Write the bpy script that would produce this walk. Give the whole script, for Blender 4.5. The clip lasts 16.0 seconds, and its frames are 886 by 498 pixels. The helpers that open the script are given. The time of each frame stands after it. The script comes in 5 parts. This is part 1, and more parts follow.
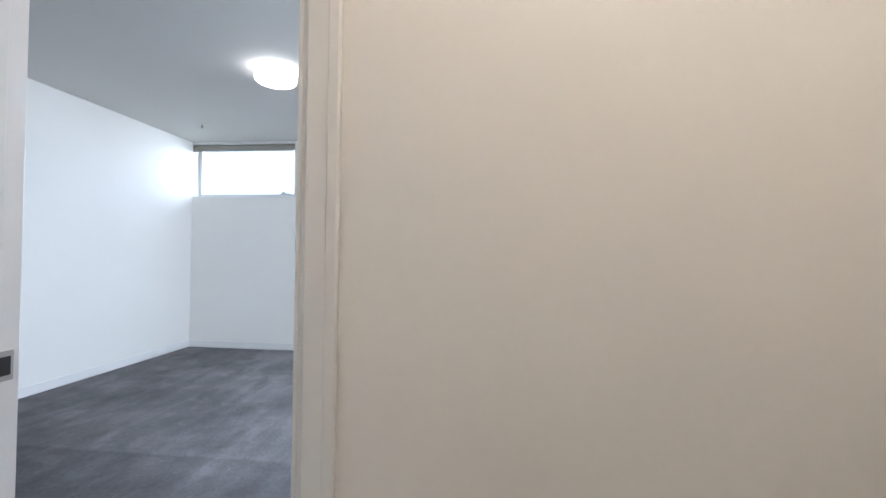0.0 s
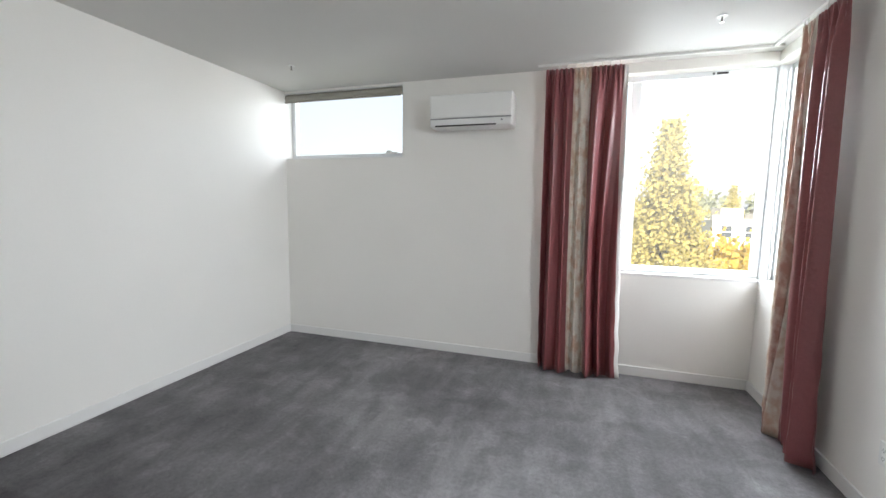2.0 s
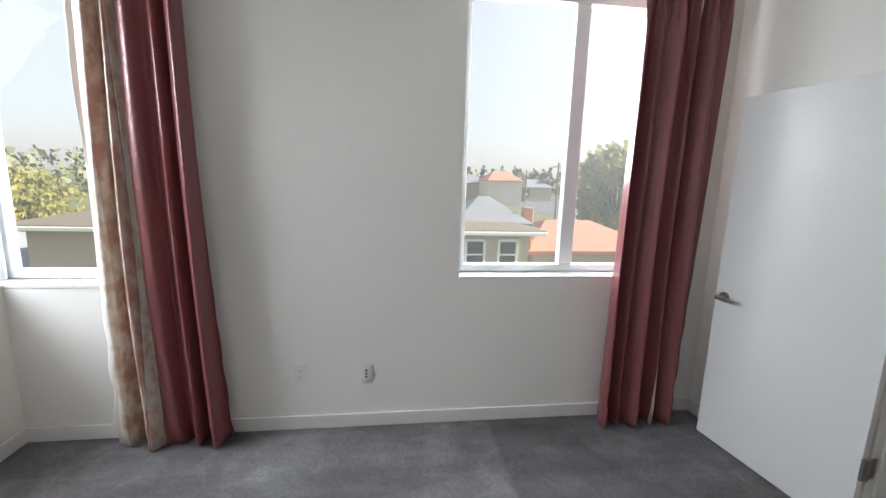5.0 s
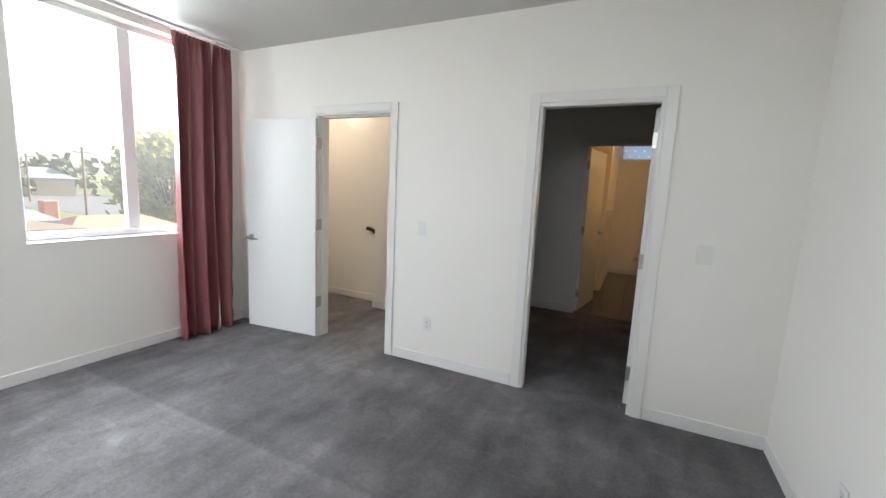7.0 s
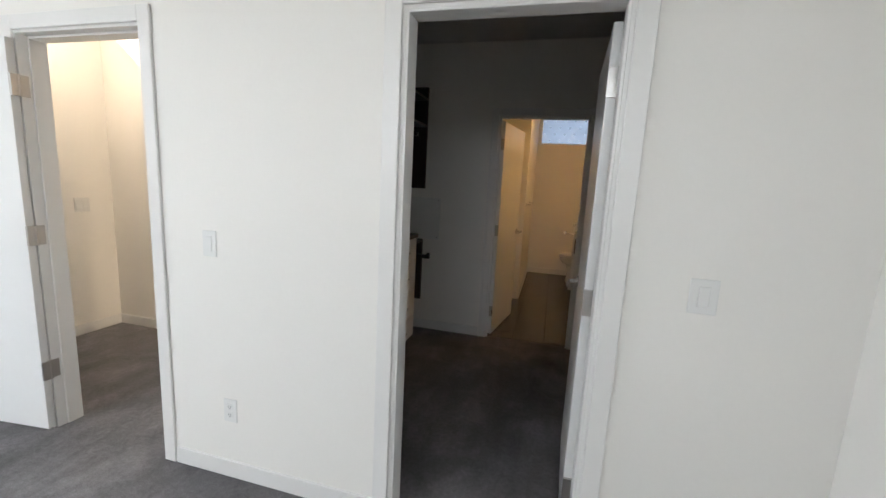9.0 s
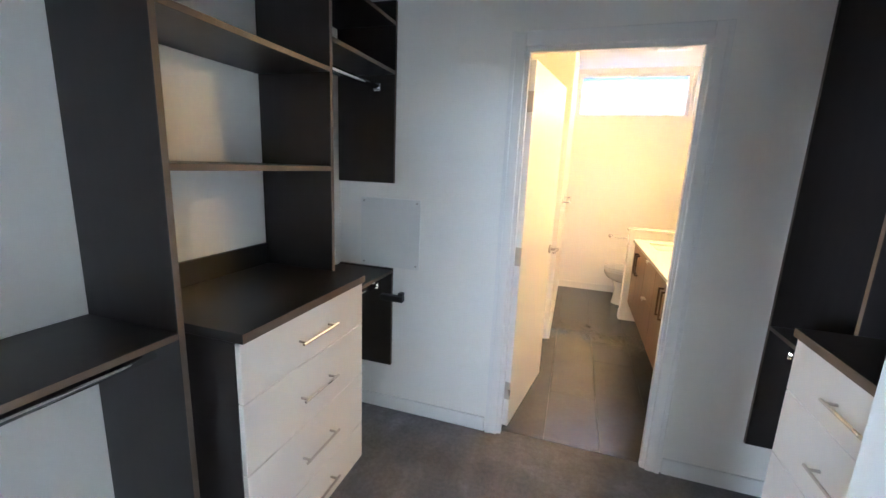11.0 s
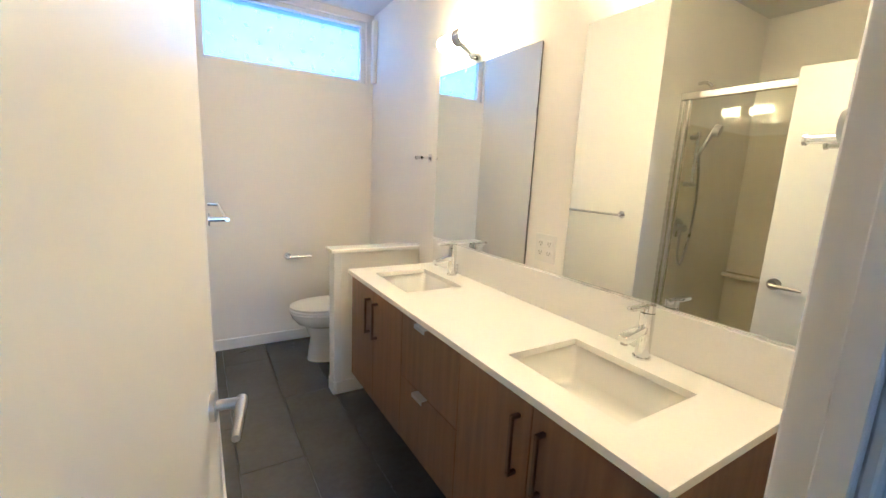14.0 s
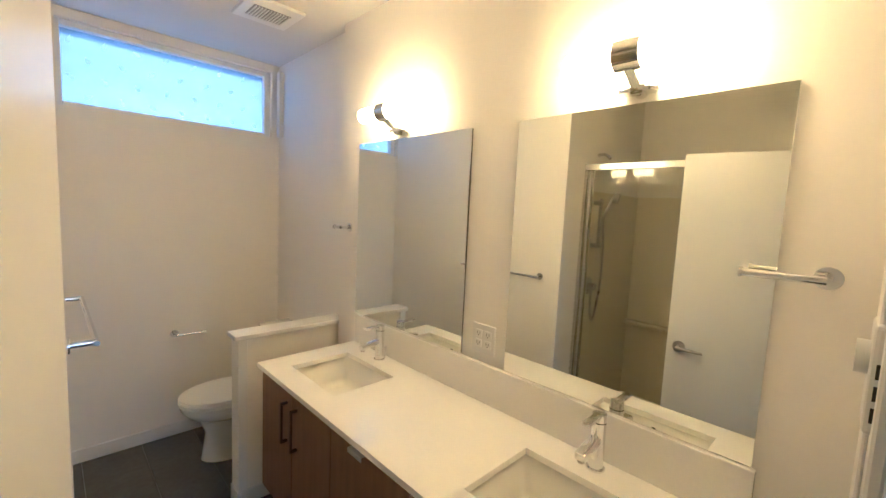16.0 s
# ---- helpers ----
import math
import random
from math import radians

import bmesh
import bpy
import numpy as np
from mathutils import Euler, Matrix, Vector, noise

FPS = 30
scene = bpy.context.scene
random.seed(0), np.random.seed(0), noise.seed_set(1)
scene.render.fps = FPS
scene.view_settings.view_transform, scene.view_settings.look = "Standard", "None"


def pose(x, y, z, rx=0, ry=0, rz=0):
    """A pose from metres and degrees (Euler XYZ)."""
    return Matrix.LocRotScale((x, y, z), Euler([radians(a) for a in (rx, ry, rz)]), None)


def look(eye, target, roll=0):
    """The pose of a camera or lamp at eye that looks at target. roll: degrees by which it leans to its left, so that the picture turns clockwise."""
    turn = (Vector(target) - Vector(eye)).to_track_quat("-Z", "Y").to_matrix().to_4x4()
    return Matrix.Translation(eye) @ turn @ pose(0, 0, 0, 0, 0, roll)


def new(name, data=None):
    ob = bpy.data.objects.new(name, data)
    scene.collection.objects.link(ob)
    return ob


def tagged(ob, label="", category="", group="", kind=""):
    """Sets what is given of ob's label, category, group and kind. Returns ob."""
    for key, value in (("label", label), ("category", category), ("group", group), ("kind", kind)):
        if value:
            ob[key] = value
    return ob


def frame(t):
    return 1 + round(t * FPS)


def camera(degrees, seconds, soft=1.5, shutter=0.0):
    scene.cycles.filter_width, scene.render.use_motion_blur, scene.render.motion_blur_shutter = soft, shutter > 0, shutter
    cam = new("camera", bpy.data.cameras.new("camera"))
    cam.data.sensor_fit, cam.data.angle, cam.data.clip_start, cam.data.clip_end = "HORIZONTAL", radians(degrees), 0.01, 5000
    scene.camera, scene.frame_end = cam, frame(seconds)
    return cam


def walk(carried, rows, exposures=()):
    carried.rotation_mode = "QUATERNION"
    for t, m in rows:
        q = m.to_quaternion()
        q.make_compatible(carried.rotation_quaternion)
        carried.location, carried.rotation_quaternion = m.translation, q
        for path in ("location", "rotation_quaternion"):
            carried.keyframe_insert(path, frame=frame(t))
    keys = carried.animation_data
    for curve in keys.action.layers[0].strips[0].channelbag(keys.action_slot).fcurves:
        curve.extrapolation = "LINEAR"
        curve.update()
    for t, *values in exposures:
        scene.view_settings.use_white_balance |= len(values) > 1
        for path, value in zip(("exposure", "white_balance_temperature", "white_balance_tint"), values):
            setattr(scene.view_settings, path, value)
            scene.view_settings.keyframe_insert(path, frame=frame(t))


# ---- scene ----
cam = camera(95.1, 16.0)
PATH = [
    (0, (3.817, -0.869, 1.229), (3.62, 1.121, 1.262), 0.7),
    (0.5, (3.61, -0.626, 1.381), (3.022, 1.285, 1.348), 0.8),
    (1, (3.379, -0.367, 1.518), (2.57, 1.459, 1.401), 1.0),
    (1.5, (3.191, -0.069, 1.52), (2.374, 1.747, 1.33), 0.8),
    (2, (3.068, 0.275, 1.484), (2.462, 2.168, 1.267), 0.9),
    (2.5, (3.023, 0.686, 1.493), (2.862, 2.665, 1.247), 0.6),
    (3, (2.976, 1.103, 1.475), (3.393, 3.042, 1.217), 0.6),
    (3.5, (2.914, 1.427, 1.473), (3.973, 3.102, 1.202), 0.5),
    (4, (2.772, 1.712, 1.488), (4.411, 2.822, 1.207), 1.0),
    (4.5, (2.513, 1.917, 1.496), (4.449, 2.321, 1.201), 1.3),
    (4.6, (2.461, 1.973, 1.498), (4.422, 2.208, 1.18), 0.9),
    (5, (2.144, 2.059, 1.531), (4.098, 1.804, 1.193), 1.6),
    (5.2, (1.957, 2.102, 1.548), (3.865, 1.62, 1.189), 0.9),
    (7.3, (0.783, 2.895, 1.439), (1.506, 1.052, 1.156), 3.0),
    (7.5, (0.782, 2.842, 1.445), (1.446, 0.977, 1.155), 3.1),
    (8, (0.871, 2.454, 1.422), (1.436, 0.559, 1.127), 3.1),
    (8.5, (0.897, 1.981, 1.446), (1.409, 0.073, 1.136), 3.2),
    (9, (0.931, 1.444, 1.449), (1.436, -0.463, 1.126), 3.0),
    (9.2, (0.917, 1.279, 1.464), (1.422, -0.629, 1.141), 2.9),
    (11.3, (1.181, -0.407, 1.498), (1.778, -2.27, 1.083), 2.4),
    (11.5, (1.178, -0.529, 1.502), (1.696, -2.416, 1.086), 2.5),
    (12, (1.291, -0.871, 1.48), (1.476, -2.822, 1.081), 2.6),
    (12.5, (1.347, -1.256, 1.474), (1.164, -3.209, 1.084), 2.6),
    (13, (1.329, -1.634, 1.489), (0.817, -3.529, 1.108), 2.6),
    (13.5, (1.342, -1.943, 1.457), (0.539, -3.74, 1.098), 2.9),
    (14, (1.301, -2.188, 1.427), (0.277, -3.868, 1.071), 2.8),
    (14.5, (1.271, -2.338, 1.409), (0.084, -3.91, 1.069), 2.9),
    (15, (1.288, -2.38, 1.453), (-0.003, -3.877, 1.144), 2.8),
    (15.5, (1.317, -2.391, 1.587), (-0.035, -3.842, 1.327), 2.8),
    (16, (1.302, -2.394, 1.659), (-0.093, -3.814, 1.465), 2.7),
]
EXPOSURES = [(0, 2.1, 5650, 10), (0.7, 2.05, 6050, 10), (1.2, 1.9, 6550, 10), (2.8, 1.8, 6500, 10), (3.6, 1.7, 6600, 10), (4.5, 1.5, 6500, 10), (5.2, 1.45, 6500, 10),
             (7.3, 2.18, 6550, 10), (9.2, 2.36, 6550, 10), (10.2, 3.0, 6200, 9), (10.8, 4.4, 5600, 7), (11.3, 5.6, 5200, 6), (12.3, 5.55, 4950, 4),
             (13.0, 4.9, 4600, 2), (13.6, 4.45, 4250, 2), (14.2, 3.98, 3980, 2), (15.4, 3.72, 4120, 2), (16, 3.48, 4400, 2)]

walk(cam, [(t, look(eye, target, roll)) for t, eye, target, roll in PATH], EXPOSURES)

# ---- world and lights ----
SUN_AZ, SUN_EL = 181.0, 24.0      # degrees east of north, height
world = bpy.data.worlds.new("sky")
scene.world = world
world.use_nodes = True
wn = world.node_tree.nodes
sky = wn.new("ShaderNodeTexSky")
sky.sky_type = "NISHITA"
sky.sun_disc = False
sky.sun_elevation = radians(SUN_EL)
sky.sun_rotation = radians(SUN_AZ)
sky.air_density, sky.dust_density, sky.ozone_density = 1.0, 2.5, 1.0
wn["Background"].inputs["Strength"].default_value = 0.088
haze = wn.new("ShaderNodeMix")      # thin high cloud over the whole sky
haze.data_type = "RGBA"
haze.inputs["Factor"].default_value = 0.68
haze.inputs[7].default_value = (3.0, 3.06, 3.16, 1)
world.node_tree.links.new(sky.outputs[0], haze.inputs[6])
world.node_tree.links.new(haze.outputs[2], wn["Background"].inputs["Color"])


def lamp(name, kind, energy, color, m, **kw):
    data = bpy.data.lights.new(name, kind)
    data.energy, data.color = energy, color
    ob = new(name, data)
    ob.matrix_basis = m
    for k, v in kw.items():
        if k == "size":
            data.size = v
        elif k == "size_y":
            data.shape, data.size_y = "RECTANGLE", v
        elif k == "angle":
            data.angle = v
        elif k == "radius":
            data.shadow_soft_size = v
    return ob


az, el = radians(SUN_AZ), radians(SUN_EL)
lamp("sun", "SUN", 4.8, (1.0, 0.9, 0.75),
     look((0, 0, 0), (-math.sin(az) * math.cos(el), -math.cos(az) * math.cos(el), -math.sin(el))), angle=radians(0.6))
# daylight standing in the window openings
SKY = (0.86, 0.93, 1.0)
lamp("window_light_north_high", "AREA", 6, SKY, look((0.75, 5.1, 2.5), (0.9, 2.3, 1.5)), size=1.5, size_y=0.8)
lamp("window_light_north", "AREA", 64, SKY, look((3.8, 5.35, 2.35), (3.5, 2.7, 0.35)), size=2.0, size_y=1.5)
lamp("window_light_corner", "AREA", 31, SKY, look((5.6, 3.7, 2.3), (2.9, 3.5, 0.7)), size=1.3, size_y=1.5)
lamp("window_light_east", "AREA", 66, SKY, look((5.6, 0.75, 2.3), (2.9, 2.3, 0.75)), size=1.7, size_y=1.5)
lamp("window_light_bath", "AREA", 1.3, (0.8, 0.9, 1.0), look((0.65, -5.78, 2.38), (0.65, 0, 1.9)), size=1.1, size_y=0.44)
lamp("hall_ceiling_light", "POINT", 3.5, (1.0, 0.82, 0.64), pose(4.15, -0.75, 2.55), radius=0.12)
lamp("stair_light", "POINT", 3.5, (1.0, 0.78, 0.55), pose(3.2, -1.24, 0.2), radius=0.03)

# ---- materials ----
def rgba(c):
    return (c[0], c[1], c[2], 1.0)


def material(name, color, rough=0.5, metal=0.0, grain=None, stain=None, bump=None, stretch=(1, 1, 1), emit=None, coat=0.0, per_object=0.0, spec=0.5):
    """grain and stain: (scale, strength); bump: (scale, height in metres)."""
    m = bpy.data.materials.new(name)
    m.use_nodes = True
    nt = m.node_tree
    b = nt.nodes["Principled BSDF"]
    b.inputs["Base Color"].default_value = rgba(color)
    b.inputs["Roughness"].default_value = rough
    b.inputs["Metallic"].default_value = metal
    b.inputs["Coat Weight"].default_value = coat
    b.inputs["Specular IOR Level"].default_value = spec
    co = nt.nodes.new("ShaderNodeTexCoord")
    mp = nt.nodes.new("ShaderNodeMapping")
    mp.inputs["Scale"].default_value = stretch
    nt.links.new(co.outputs["Object"], mp.inputs["Vector"])
    last = None

    def shade(fac_socket, lo, hi, base):
        r = nt.nodes.new("ShaderNodeMapRange")
        r.inputs["To Min"].default_value, r.inputs["To Max"].default_value = lo, hi
        nt.links.new(fac_socket, r.inputs["Value"])
        x = nt.nodes.new("ShaderNodeMix")
        x.data_type, x.blend_type = "RGBA", "MULTIPLY"
        x.inputs["Factor"].default_value = 1.0
        if base is None:
            x.inputs[6].default_value = rgba(color)
        else:
            nt.links.new(base, x.inputs[6])
        nt.links.new(r.outputs["Result"], x.inputs[7])
        return x.outputs[2]

    for kind in (grain, stain):
        if kind:
            n = nt.nodes.new("ShaderNodeTexNoise")
            n.inputs["Scale"].default_value = kind[0]
            n.inputs["Detail"].default_value = 5
            nt.links.new(mp.outputs[0], n.inputs["Vector"])
            last = shade(n.outputs["Fac"], 1 - kind[1], 1 + kind[1], last)
            if kind is stain:
                rr = nt.nodes.new("ShaderNodeMapRange")
                rr.inputs["To Min"].default_value = max(0.0, rough - 0.02)
                rr.inputs["To Max"].default_value = min(1.0, rough + 0.02)
                nt.links.new(n.outputs["Fac"], rr.inputs["Value"])
                nt.links.new(rr.outputs["Result"], b.inputs["Roughness"])
    if per_object:
        oi = nt.nodes.new("ShaderNodeObjectInfo")
        last = shade(oi.outputs["Random"], 1 - per_object, 1 + per_object, last)
    if last is not None:
        nt.links.new(last, b.inputs["Base Color"])
    if bump:
        n = nt.nodes.new("ShaderNodeTexNoise")
        n.inputs["Scale"].default_value = bump[0]
        n.inputs["Detail"].default_value = 3
        nt.links.new(co.outputs["Object"], n.inputs["Vector"])
        bp = nt.nodes.new("ShaderNodeBump")
        bp.inputs["Distance"].default_value = bump[1]
        bp.inputs["Strength"].default_value = 1.0
        nt.links.new(n.outputs["Fac"], bp.inputs["Height"])
        nt.links.new(bp.outputs[0], b.inputs["Normal"])
    if emit:
        b.inputs["Emission Color"].default_value = rgba(emit[0])
        b.inputs["Emission Strength"].default_value = emit[1]
    return m


def glass_material(name, tint=(1, 1, 1), gloss=(0.5, 0.03), veil=0.0):
    m = bpy.data.materials.new(name)
    m.use_nodes = True
    nt = m.node_tree
    nt.nodes.remove(nt.nodes["Principled BSDF"])
    tr, gl, mx, fr, pw, ma = (nt.nodes.new(k) for k in ("ShaderNodeBsdfTransparent", "ShaderNodeBsdfGlossy", "ShaderNodeMixShader", "ShaderNodeLayerWeight", "ShaderNodeMath", "ShaderNodeMath"))
    tr.inputs["Color"].default_value = rgba(tint)
    gl.inputs["Roughness"].default_value = 0.01
    fr.inputs["Blend"].default_value = 0.5
    pw.operation, pw.inputs[1].default_value = "POWER", 5.0
    ma.operation, ma.inputs[1].default_value, ma.inputs[2].default_value = "MULTIPLY_ADD", *gloss
    nt.links.new(fr.outputs["Facing"], pw.inputs[0])
    nt.links.new(pw.outputs[0], ma.inputs[0])
    nt.links.new(ma.outputs[0], mx.inputs[0])
    nt.links.new(tr.outputs[0], mx.inputs[1])
    nt.links.new(gl.outputs[0], mx.inputs[2])
    last = mx
    if veil:      # a thin bright veil that imitates outdoor haze seen through the panes
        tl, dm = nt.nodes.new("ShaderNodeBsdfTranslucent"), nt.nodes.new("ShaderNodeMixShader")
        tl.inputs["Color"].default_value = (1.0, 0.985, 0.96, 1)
        dm.inputs[0].default_value = veil
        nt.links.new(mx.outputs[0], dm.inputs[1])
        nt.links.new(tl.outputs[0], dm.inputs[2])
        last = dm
    nt.links.new(last.outputs[0], nt.nodes["Material Output"].inputs["Surface"])
    return m


def frosted_material(name, color):
    m = bpy.data.materials.new(name)
    m.use_nodes = True
    nt = m.node_tree
    nt.nodes.remove(nt.nodes["Principled BSDF"])
    tl, df, mx = (nt.nodes.new(k) for k in ("ShaderNodeBsdfTranslucent", "ShaderNodeBsdfGlossy", "ShaderNodeMixShader"))
    n = nt.nodes.new("ShaderNodeTexNoise")
    n.inputs["Scale"].default_value = 3.0
    cr = nt.nodes.new("ShaderNodeMapRange")
    cr.inputs["To Min"].default_value, cr.inputs["To Max"].default_value = 0.85, 1.1
    mu = nt.nodes.new("ShaderNodeMix")
    mu.data_type, mu.blend_type = "RGBA", "MULTIPLY"
    mu.inputs["Factor"].default_value = 1.0
    mu.inputs[6].default_value = rgba(color)
    nt.links.new(n.outputs["Fac"], cr.inputs["Value"])
    nt.links.new(cr.outputs[0], mu.inputs[7])
    nt.links.new(mu.outputs[2], tl.inputs["Color"])
    df.inputs["Roughness"].default_value = 0.3
    mx.inputs[0].default_value = 0.06
    nt.links.new(tl.outputs[0], mx.inputs[1])
    nt.links.new(df.outputs[0], mx.inputs[2])
    nt.links.new(mx.outputs[0], nt.nodes["Material Output"].inputs["Surface"])
    return m


def carpet_material():
    m = material("carpet", (0.105, 0.1, 0.1), 0.95, bump=(420, 0.006), spec=0.1)
    nt = m.node_tree
    b = nt.nodes["Principled BSDF"]
    co = nt.nodes.new("ShaderNodeTexCoord")
    parts = []
    for scale, stretch, turn, lo, hi in ((1.1, (1, 1, 1), 0, 0.8, 1.24), (1.3, (0.35, 2.2, 1), -38, 0.9, 1.12), (1.7, (4.5, 0.9, 1), 14, 0.9, 1.14), (4.5, (1.3, 0.8, 1), 25, 0.9, 1.12), (230, (1, 1, 1), 0, 0.72, 1.28), (45, (1, 1, 1), 0, 0.88, 1.12)):
        mp = nt.nodes.new("ShaderNodeMapping")
        mp.inputs["Scale"].default_value = stretch
        mp.inputs["Rotation"].default_value = (0, 0, radians(turn))
        n = nt.nodes.new("ShaderNodeTexNoise")
        n.inputs["Scale"].default_value, n.inputs["Detail"].default_value = scale, 3
        n.inputs["Distortion"].default_value = 0.6 if scale < 10 else 0.0
        r = nt.nodes.new("ShaderNodeMapRange")
        r.inputs["From Min"].default_value, r.inputs["From Max"].default_value = 0.3, 0.7
        r.inputs["To Min"].default_value, r.inputs["To Max"].default_value = lo, hi
        nt.links.new(co.outputs["Object"], mp.inputs["Vector"])
        nt.links.new(mp.outputs[0], n.inputs["Vector"])
        nt.links.new(n.outputs["Fac"], r.inputs["Value"])
        parts.append(r.outputs[0])
    last = parts[0]
    for p in parts[1:]:
        mu = nt.nodes.new("ShaderNodeMath")
        mu.operation = "MULTIPLY"
        nt.links.new(last, mu.inputs[0])
        nt.links.new(p, mu.inputs[1])
        last = mu.outputs[0]
    # a swath brushed the other way, darker, along the room
    sep = nt.nodes.new("ShaderNodeSeparateXYZ")
    nt.links.new(co.outputs["Object"], sep.inputs[0])
    for lo, hi, v0, v1 in ((1.42, 1.45, 0.74, 1.0), (0.55, 0.9, 1.3, 1.0)):
        st = nt.nodes.new("ShaderNodeMapRange")
        for key, v in (("From Min", lo), ("From Max", hi), ("To Min", v0), ("To Max", v1)):
            st.inputs[key].default_value = v
        nt.links.new(sep.outputs["Y"], st.inputs["Value"])
        mu = nt.nodes.new("ShaderNodeMath")
        mu.operation = "MULTIPLY"
        nt.links.new(last, mu.inputs[0])
        nt.links.new(st.outputs[0], mu.inputs[1])
        last = mu.outputs[0]
    # pile laid the other way on the side of the hall door, and trodden patches
    dot = nt.nodes.new("ShaderNodeVectorMath")
    dot.operation = "DOT_PRODUCT"
    dot.inputs[1].default_value = (0.934, 0.357, 0)
    nt.links.new(co.outputs["Object"], dot.inputs[0])
    patch = nt.nodes.new("ShaderNodeTexNoise")
    patch.inputs["Scale"].default_value, patch.inputs["Detail"].default_value, patch.inputs["Distortion"].default_value = 4.2, 4, 0.8
    nt.links.new(co.outputs["Object"], patch.inputs["Vector"])
    for value, lo, hi, v0, v1 in ((dot.outputs["Value"], 2.368, 2.568, 0.95, 1.13), (patch.outputs["Fac"], 0.54, 0.63, 0.97, 1.13), (patch.outputs["Fac"], 0.36, 0.42, 0.9, 1.0)):
        st = nt.nodes.new("ShaderNodeMapRange")
        for key, v in (("From Min", lo), ("From Max", hi), ("To Min", v0), ("To Max", v1)):
            st.inputs[key].default_value = v
        nt.links.new(value, st.inputs["Value"])
        mu = nt.nodes.new("ShaderNodeMath")
        mu.operation = "MULTIPLY"
        nt.links.new(last, mu.inputs[0])
        nt.links.new(st.outputs[0], mu.inputs[1])
        last = mu.outputs[0]
    x = nt.nodes.new("ShaderNodeMix")
    x.data_type, x.blend_type = "RGBA", "MULTIPLY"
    x.inputs["Factor"].default_value = 1.0
    x.inputs[6].default_value = (0.2, 0.193, 0.2, 1)
    nt.links.new(last, x.inputs[7])
    nt.links.new(x.outputs[2], b.inputs["Base Color"])
    return m


def floral_material(name, dark, light, lo, hi):
    m = material(name, light, 0.42, grain=(90, 0.1), bump=(300, 0.001))
    nt = m.node_tree
    b = nt.nodes["Principled BSDF"]
    co = nt.nodes.new("ShaderNodeTexCoord")
    mp = nt.nodes.new("ShaderNodeMapping")
    mp.inputs["Scale"].default_value = (11, 11, 7)
    n = nt.nodes.new("ShaderNodeTexNoise")
    n.inputs["Scale"].default_value, n.inputs["Detail"].default_value = 1.6, 4
    cr = nt.nodes.new("ShaderNodeValToRGB")
    cr.color_ramp.elements[0].position, cr.color_ramp.elements[0].color = lo, rgba(dark)
    cr.color_ramp.elements[1].position, cr.color_ramp.elements[1].color = hi, rgba(light)
    nt.links.new(co.outputs["Object"], mp.inputs[0])
    nt.links.new(mp.outputs[0], n.inputs["Vector"])
    nt.links.new(n.outputs["Fac"], cr.inputs[0])
    nt.links.new(cr.outputs[0], b.inputs["Base Color"])
    return m


WALL = material("wall_paint", (0.85, 0.83, 0.79), 0.55, grain=(60, 0.015), stain=(1.3, 0.03), bump=(420, 0.00012))
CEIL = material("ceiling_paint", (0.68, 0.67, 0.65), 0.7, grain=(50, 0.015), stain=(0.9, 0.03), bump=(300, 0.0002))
TRIM = material("trim_paint", (0.8, 0.79, 0.77), 0.3, grain=(40, 0.01), stain=(2, 0.02))
DOOR = material("door_paint", (0.78, 0.78, 0.77), 0.28, grain=(30, 0.01), stain=(1.5, 0.02))
VINYL = material("window_vinyl", (0.8, 0.82, 0.83), 0.35, stain=(2, 0.02))
CARPET = carpet_material()
STEEL = material("satin_steel", (0.5, 0.48, 0.46), 0.28, 1.0, stain=(6, 0.08))
CHROME = material("chrome", (0.8, 0.8, 0.8), 0.06, 1.0)
BRONZE = material("dark_pull_metal", (0.16, 0.11, 0.08), 0.35, 0.9, stain=(8, 0.1))
MIRROR = material("mirror_silver", (0.86, 0.88, 0.84), 0.0, 1.0)
GLASS = glass_material("clear_glass", gloss=(0.05, 0.004), veil=0.02)
SHOWER_GLASS = glass_material("shower_glass", (0.94, 0.945, 0.92))
FROST = frosted_material("frosted_film", (0.19, 0.22, 0.27))
FROST_LEAF = frosted_material("leaf_pattern_film", (0.97, 0.98, 1.0))
SATIN = material("mauve_satin", (0.245, 0.078, 0.082), 0.3, grain=(120, 0.14), stain=(3, 0.1), bump=(30, 0.004), stretch=(1, 1, 0.35))
FLORAL = floral_material("cream_floral", (0.6, 0.43, 0.32), (0.74, 0.69, 0.61), 0.36, 0.55)
BROCADE = floral_material("salmon_brocade", (0.45, 0.26, 0.2), (0.68, 0.58, 0.5), 0.42, 0.66)
LINING = material("curtain_lining", (0.75, 0.73, 0.7), 0.7, grain=(200, 0.05))
PLASTIC = material("white_plastic", (0.78, 0.78, 0.76), 0.3, stain=(3, 0.02))
GREYP = material("grey_plastic", (0.3, 0.3, 0.3), 0.4)
BLACK = material("black_plastic", (0.02, 0.02, 0.02), 0.4)
BLIND = material("blind_fabric", (0.32, 0.3, 0.26), 0.8, grain=(300, 0.15), bump=(400, 0.001))
ESPRESSO = material("espresso_melamine", (0.022, 0.018, 0.017), 0.32, grain=(40, 0.25), stain=(4, 0.1), stretch=(1, 1, 0.15))
# espresso edges, lightened in colour for the warm light they reflect
EDGE = material("warm_lit_edge_band", (0.12, 0.085, 0.06), 0.45, grain=(60, 0.2), stretch=(0.3, 0.3, 0.3))
DRAWER = material("white_melamine", (0.74, 0.72, 0.69), 0.35, grain=(20, 0.02), stain=(2, 0.02))
